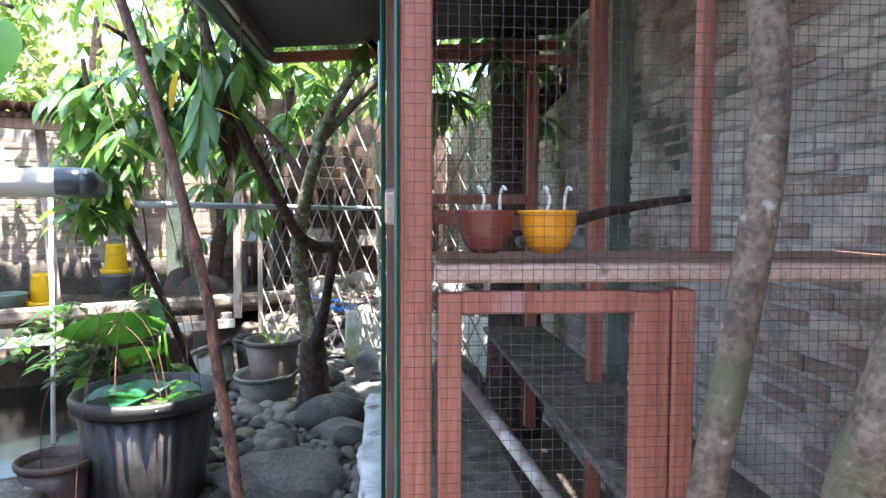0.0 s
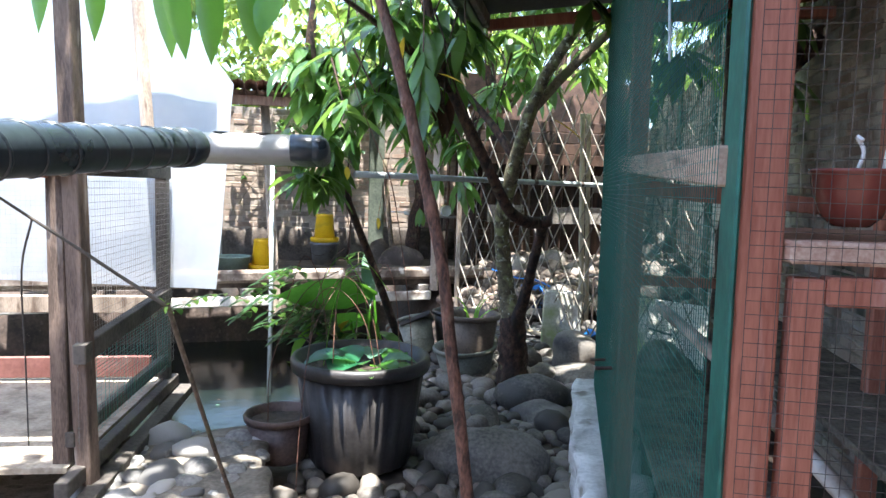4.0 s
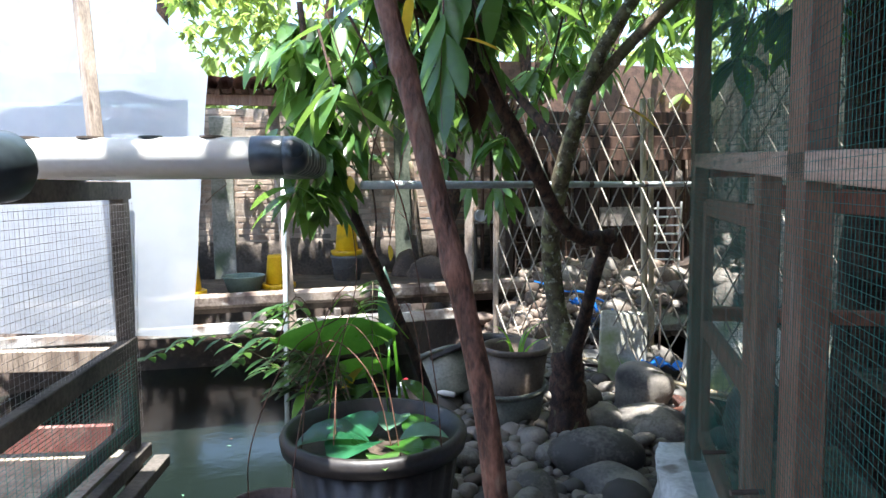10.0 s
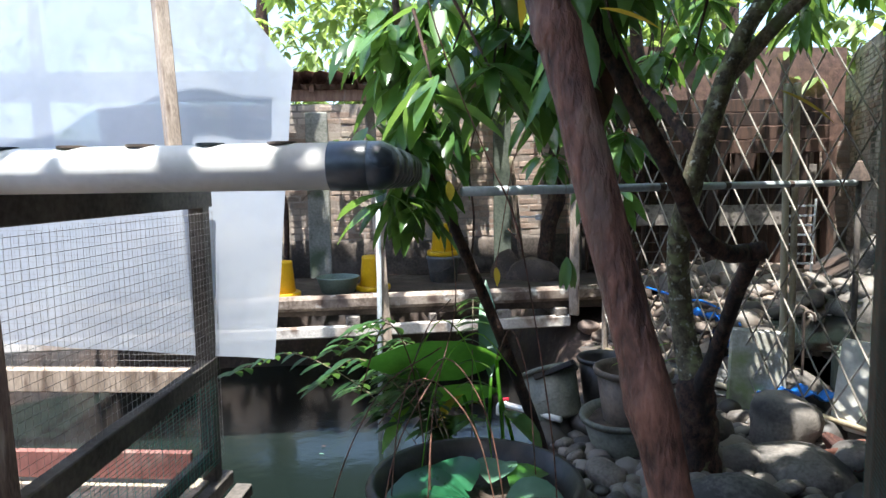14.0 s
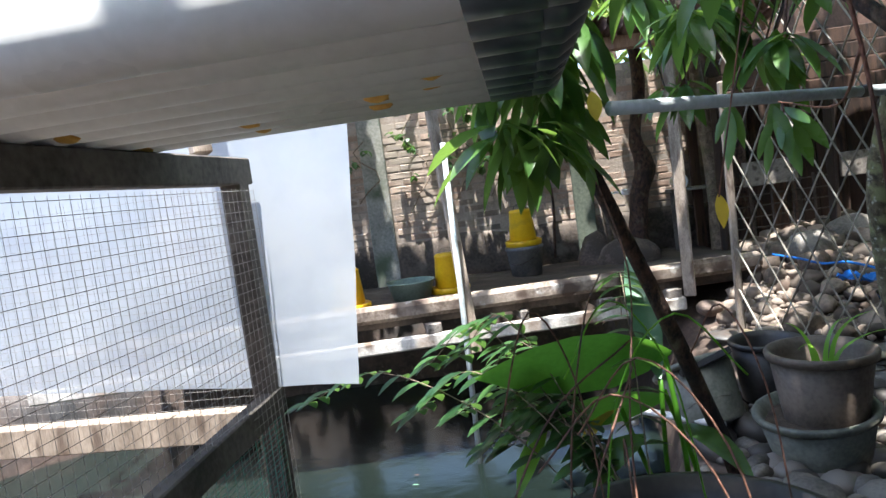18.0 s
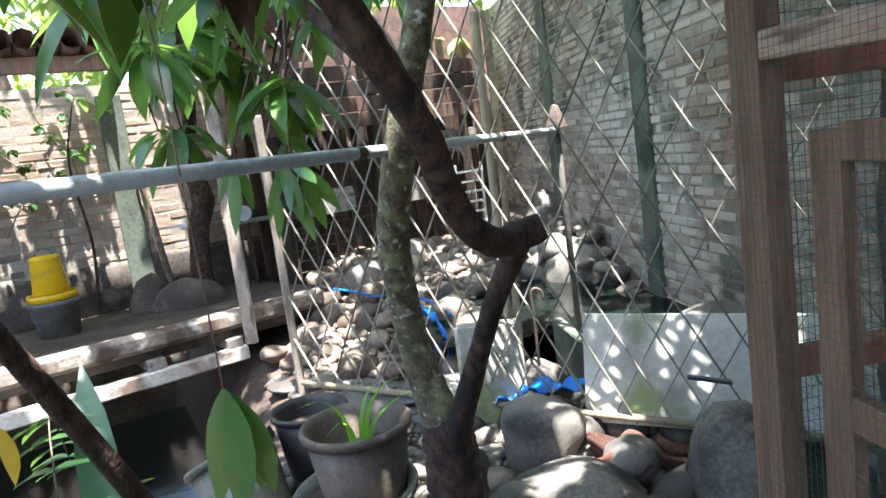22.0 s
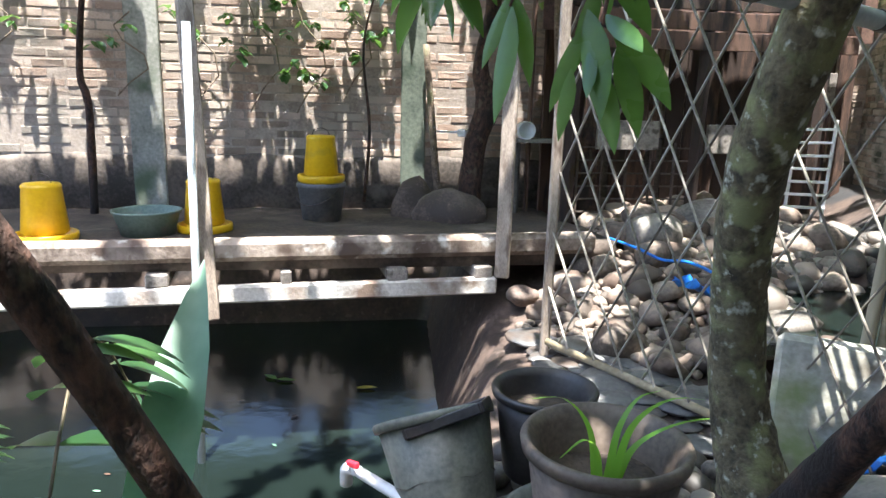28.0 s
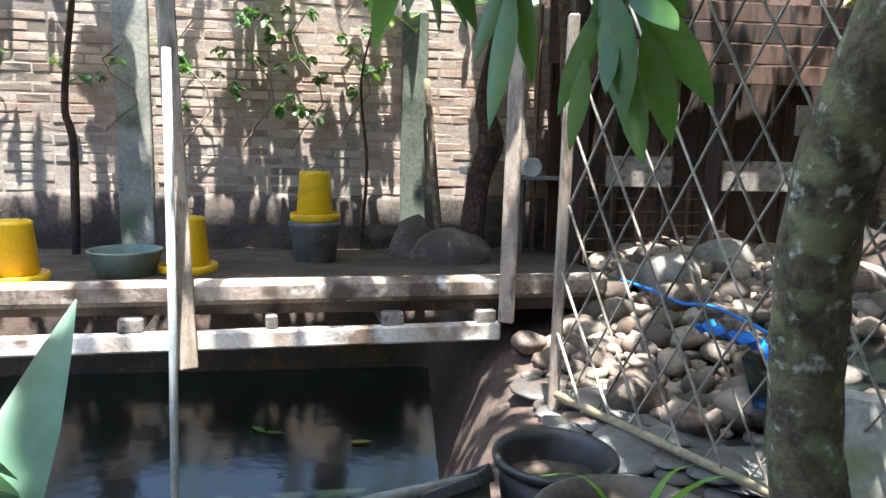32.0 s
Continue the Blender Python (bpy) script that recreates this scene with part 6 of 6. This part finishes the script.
crate = thing("wire_crate", "dark wire coop crate behind the lattice", "crate", at=Matrix.Translation(yp(-1.3, -1.3, 0.42)) @ pose(0, 0, 0, 0, 0, 33))
for i in range(6):
    part("bar", bar((-0.4, -0.2, 0.08 + i * 0.1), (0.6, -0.2, 0.08 + i * 0.1), 0.012, 0.012, 0.001), "steel", crate)
for i in range(6):
    part("bar", bar((-0.4 + i * 0.2, -0.2, 0.0), (-0.4 + i * 0.2, -0.2, 0.62), 0.018, 0.018, 0.001), "steel", crate)
part("back_panel", blk((0.1, 0.25, 0.32), (1.0, 0.03, 0.64), None, 0.003), "darkwood", crate)
ladder = thing("rack", "white slatted rack leaning in the far corner", "rack", at=pose(-0.55, 9.6, 0.45, 0, 0, -8))
for i in range(7):
    part("slat", bar((-0.14, 0, 0.12 + i * 0.1), (0.16, 0.0, 0.13 + i * 0.1), 0.03, 0.02, 0.003), "whiteplastic", ladder)
for sx in (-0.12, 0.14):
    part("upright", bar((sx, 0.01, 0), (sx + 0.02, 0.02, 0.8), 0.025, 0.02, 0.003), "whiteplastic", ladder)
coop = thing("coop", "dark open-fronted plank coop in the far corner", "coop")
rng = random.Random(52)
# Dark back lining, added over the brick to deepen the corner's shade.
for i in range(19):
    u = -0.62 - i * 0.158
    part("plank", bar(yp(u, -1.5 + rng.uniform(-0.01, 0.01), 0.3), yp(u + rng.uniform(-0.01, 0.01), -1.5, 2.3 + rng.uniform(-0.06, 0.03)), 0.02, 0.15, 0.003, 33), "coopwood", coop)
for i, z in enumerate((2.2, 2.06, 1.92, 1.78)):
    part("fascia", bar(yp(-0.7, -0.86, z), yp(-3.0, -0.86, z + 0.02), 0.02, 0.128, 0.004), "coopwood", coop)
for u in (-0.75, -1.75, -2.75):
    part("post", bar(yp(u, -0.9, 0.3), yp(u - 0.03, -0.9, 2.3), 0.07, 0.07, 0.006, 33), "coopwood", coop)
# This roof is added to keep sun out of the corner.
part("roof_sheet", bar(yp(-0.6, -1.2, 2.36), yp(-3.4, -1.2, 2.36), 0.02, 1.0, 0.002), "zinc", coop, "rusty sheet roof")
for u, v, z, w in ((-1.0, -1.0, 1.1, 0.5), (-1.9, -1.0, 1.08, 0.7), (-2.5, -1.05, 1.5, 0.5)):
    part("shelf", bar(yp(u, v, z), yp(u - w, v, z), 0.03, 0.22, 0.004), "greywood", coop, "dusty plank shelf")


def floating(label, at, ways, L, mat):
    lv = Leaves()
    for a in ways:
        lv.blade((0, 0, 0), (math.cos(a), math.sin(a), 0.05), L, L * 0.36, 0.05, 0.12)
    return thing("floating_leaf", label, "leaf", "leaves on the water", at=at, data=lv.mesh("floating_leaf", mat))


floating("yellow fallen leaf floating on the pond", (-3.4, 7.62, WATER_Z + 0.012), (0.5,), 0.15, "yellowleaf")
floating("pair of green leaves floating on the pond", (-4.0, 7.5, WATER_Z + 0.012), (0.3, 2.9), 0.14, "youngleaf")
rng = random.Random(31)
for _ in range(16):
    floating("small pale scrap floating on the pond", (rng.uniform(-4.4, -2.2), rng.uniform(3.8, 7.4), WATER_Z + 0.008), (rng.uniform(0, 6.28),), rng.uniform(0.02, 0.05), "deadleaf" if rng.random() < 0.4 else "paleleaf")
cloth("tarpaulin", "crumpled blue sheet lying on wet stones by the pool", [(0.0, 6.2, 0.36), (0.1, 6.16, 0.42), (0.2, 6.1, 0.38)], 0.16, "bluegrey", 5)
for i, (x, y) in enumerate(((-0.32, 5.5), (-0.22, 5.46), (-0.12, 5.38), (-0.26, 5.36), (-0.05, 5.45), (-0.36, 5.42))):
    bm = bmesh.new()
    bmesh.ops.create_icosphere(bm, subdivisions=3, radius=0.075)
    for v in bm.verts:
        v.co = Vector((v.co.x * 1.25, v.co.y, v.co.z * 0.7)) * (1 + 0.25 * noise.noise(v.co * 14 + Vector((i, 0, 0))))
        if v.co.z > 0.02:
            v.co.z = 0.02 - (v.co.z - 0.02) * 0.9
    thing("coconut_husk", "rotting red-brown coconut husk lying among stones", "husk", "coconut husks", at=pose(x, y, ground_z(x, y) + 0.09, 20 * math.sin(i), 25 * math.cos(i * 2), i * 70), data=mesh_of("coconut_husk", bm, "husk", True))

# ---------------------------------------------------------------- boulders and stones
def boulder(at, size, turn, seed, label="smooth dark grey river boulder among stones", mat="boulder", group=""):
    me = rock_mesh("boulder", seed, mat, 3, 0.16)
    ob = thing("boulder", label, "boulder", group, data=me)
    ob.matrix_world = Matrix.Translation(at) @ pose(0, 0, 0, 0, 0, turn) @ Matrix.Diagonal((*size, 1))
    return ob


for args in (((-0.8, 3.6, 0.06), (0.29, 0.2, 0.17), 10, 1), ((-0.74, 4.62, 0.1), (0.22, 0.16, 0.15), 20, 2), ((-0.66, 4.42, 0.04), (0.22, 0.13, 0.1), -30, 3),
             ((-0.58, 5.6, 0.16), (0.2, 0.17, 0.2), 15, 4), ((-0.52, 5.26, 0.02), (0.3, 0.19, 0.17), -12, 5), ((0.04, 5.02, 0.2), (0.21, 0.18, 0.24), 30, 6),
             ((-0.95, 5.5, 0.1), (0.15, 0.12, 0.11), 60, 7), ((-0.78, 5.2, 0.06), (0.12, 0.1, 0.1), 0, 8), ((-0.25, 5.4, 0.1), (0.13, 0.11, 0.1), 40, 9),
             ((-0.05, 8.3, 0.36), (0.26, 0.22, 0.2), 0, 10), ((0.15, 7.9, 0.38), (0.3, 0.25, 0.25), 20, 11), ((0.0, 6.1, 0.3), (0.2, 0.16, 0.14), 50, 12), ((0.45, 6.1, 0.32), (0.26, 0.2, 0.2), 10, 13), ((-0.5, 6.12, 0.14), (0.17, 0.14, 0.2), 25, 18),
             ((-0.55, 8.4, 0.4), (0.28, 0.22, 0.2), 10, 14), ((0.1, 8.9, 0.6), (0.22, 0.2, 0.35), 10, 15), ((-1.5, 8.1, 0.5), (0.2, 0.17, 0.15), 70, 16), ((-1.25, 8.9, 0.5), (0.24, 0.2, 0.17), 20, 17)):
    boulder(*args)


boulder((*yp(0.12, -0.95, 0.0)[:2], 0.5), (0.27, 0.17, 0.19), 20, 21, "round brown rock on the duck yard earth", "brownrock", "yard rocks")
boulder((*yp(0.34, -1.25, 0.0)[:2], 0.52), (0.18, 0.15, 0.22), 70, 22, "round brown rock on the duck yard earth", "brownrock", "yard rocks")
boulder((-2.14, 7.4, 0.2), (0.1, 0.07, 0.06), 30, 23, "pale brown stone under the beam corner", "brownrock")


def scatter(name, label, region, count, size, mat, joined, parts, seed, lift=0.35, flatten=0.7, z_of=None, rough=0.17, tilt=25, mix=(0.4, 0.5, 0.6, 0.75, 0.9, 1.1, 1.5)):
    """Stones strewn over a region; the first ones are single parts."""
    rng = random.Random(seed)
    shapes = [rock_mesh("stone", 30 + seed * 7 + k, mat, 2, rough) for k in range(7)]
    top = thing(name, label, "stones", kind="structure")
    V, F, made, taken = [], [], 0, []
    tries = 0
    while made < count and tries < count * 30:
        tries += 1
        x, y = rng.uniform(region[0], region[1]), rng.uniform(region[2], region[3])
        if not region[4](x, y):
            continue
        r = size * rng.choice(mix)
        if any((x - a) ** 2 + (y - b) ** 2 < ((r + c) * 0.62) ** 2 for a, b, c in taken):
            continue
        taken.append((x, y, r))
        z = (z_of or ground_z)(x, y) + r * lift * rng.uniform(0.6, 1.5)
        m = Matrix.Translation((x, y, z)) @ pose(0, 0, 0, rng.uniform(-tilt, tilt), rng.uniform(-tilt, tilt), rng.uniform(0, 360)) @ Matrix.Diagonal((r * rng.uniform(0.9, 1.35), r, r * flatten * rng.uniform(0.75, 1.25), 1))
        me = shapes[rng.randrange(7)]
        if made < parts:
            ob = new("stone", me)
            ob.parent = top
            ob.matrix_world = m
        else:
            n = len(V)
            V.extend(m @ v.co for v in me.vertices)
            F.extend(tuple(n + i for i in p.vertices) for p in me.polygons)
        made += 1
    if V:
        tagged(part("small_stones", from_lists("small_stones", V, F, joined, True), joined, top), kind="stuff")
    return top


def cage_x(y):
    return -0.106 * (y - 1.283)


scatter("stone_ground", "smooth grey river stones covering the path side", (-1.75, 0.3, 2.6, 6.0, lambda x, y: inside(x, y, POND) < -0.02 and x > -1.6 - 0.2 * (y - 3) and x < cage_x(y) - 0.07 + (0.6 if y > 4.4 else 0) and math.hypot(x + 1.38, y - 3.46) > 0.27), 950, 0.062, "stone", "stones", 280, 2)
scatter("rock_bank", "piled pale round stones of the duck bank", (-2.05, -0.5, 6.6, 9.8, lambda x, y: inside(x, y, POND) < -0.12 and inside(x, y, POND2) < 0.05 and (y - 6.67) > -0.68 * (x + 1.81) + 0.3), 900, 0.072, "palestone", "palestones", 260, 3, 0.6, 0.75, None, 0.3)
scatter("rock_bank", "wet dark round stones around the duck pool", (-0.9, 1.0, 5.2, 9.0, lambda x, y: x < EAST_A.x + (EAST_B.x - EAST_A.x) / 14 * (y + 2.4) - 0.08 and inside(x, y, POND2) < 0.12 and (x > -0.2 or y > 6.7) and y > 5.85 - 0.58 * x and (y - 6.67) > -0.68 * (x + 1.81) - 0.1), 190, 0.085, "stone", "stones", 150, 4, 0.5, 0.7, lambda x, y: max(ground_z(x, y), 0.28))
scatter("flagstones", "flat dark wet stones paving the bank under the lattice", (-2.0, -0.75, 5.75, 7.0, lambda x, y: inside(x, y, POND) < -0.22 and (y - 6.67) < -0.68 * (x + 1.81) + 0.32 and (y - 6.67) > -0.68 * (x + 1.81) - 0.55), 130, 0.12, "flag", "stones", 130, 6, 0.08, 0.2, tilt=6)
scatter("rubble_top", "round stones set in the rubble wall top", (-2.45, -1.65, 2.2, 3.15, lambda x, y: abs((x + 1.94) * math.cos(0.56) + (y - 2.73) * math.sin(0.56)) < 0.36 and abs(-(x + 1.94) * math.sin(0.56) + (y - 2.73) * math.cos(0.56)) < 0.42), 75, 0.062, "wallstone", "palestones", 75, 5, 0.22, 0.55, lambda x, y: 0.2)

# ---------------------------------------------------------------- trees beyond the walls
rng = random.Random(77)
# The last four stand close to the wall to dapple the yard.
for k, (x, y, h, r) in enumerate(((-7.5, 12.5, 6.0, 2.4), (-4.2, 12.5, 5.0, 2.2), (-1.5, 14.0, 5.6, 2.6), (1.8, 12.0, 5.5, 2.5), (3.4, 7.0, 5.2, 2.2), (-11.5, 8.5, 6.0, 2.8), (3.2, 3.0, 5.0, 2.0), (-4.9, 9.6, 4.6, 1.7), (-2.9, 10.4, 4.6, 1.7), (-1.4, 11.2, 4.8, 1.6), (-6.8, 8.6, 4.8, 1.7))):
    t = thing("tree", "tall leafy green tree beyond the wall", "tree", "trees beyond the walls", at=(x, y, 0))
    part("trunk", limb([(0, 0, -0.2, 0.2), (0.1, 0, h * 0.35, 0.15), (-0.1, 0.1, h * 0.7, 0.09), (0.1, 0, h, 0.04)], 5, 10, 0.06, k), "bark", t, smooth=True)
    lv = Leaves()
    for _ in range(200 if k > 6 else 150):
        a, e, q = rng.uniform(0, 6.283), rng.uniform(-0.75, 1.0), rng.uniform(0.45, 1.0)
        p = Vector((r * q * math.cos(a), r * q * math.sin(a), h * 0.72 + e * r * 0.85))
        lv.whorl(p, rng, 6, 0.26, 0.09, 0.6)
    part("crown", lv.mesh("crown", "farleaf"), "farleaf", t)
    if k == 8:
        # Leaves out of view, added over the wall gap to break up the sun.
        lv = Leaves()
        for _ in range(95):
            p = BEAM @ Vector((rng.uniform(-0.7, 4.4), rng.uniform(-1.85, -1.0), 0))
            lv.whorl(Vector((p.x - x, p.y - y, rng.uniform(2.75, 3.4))), rng, 6, 0.12, 0.05, 0.6)
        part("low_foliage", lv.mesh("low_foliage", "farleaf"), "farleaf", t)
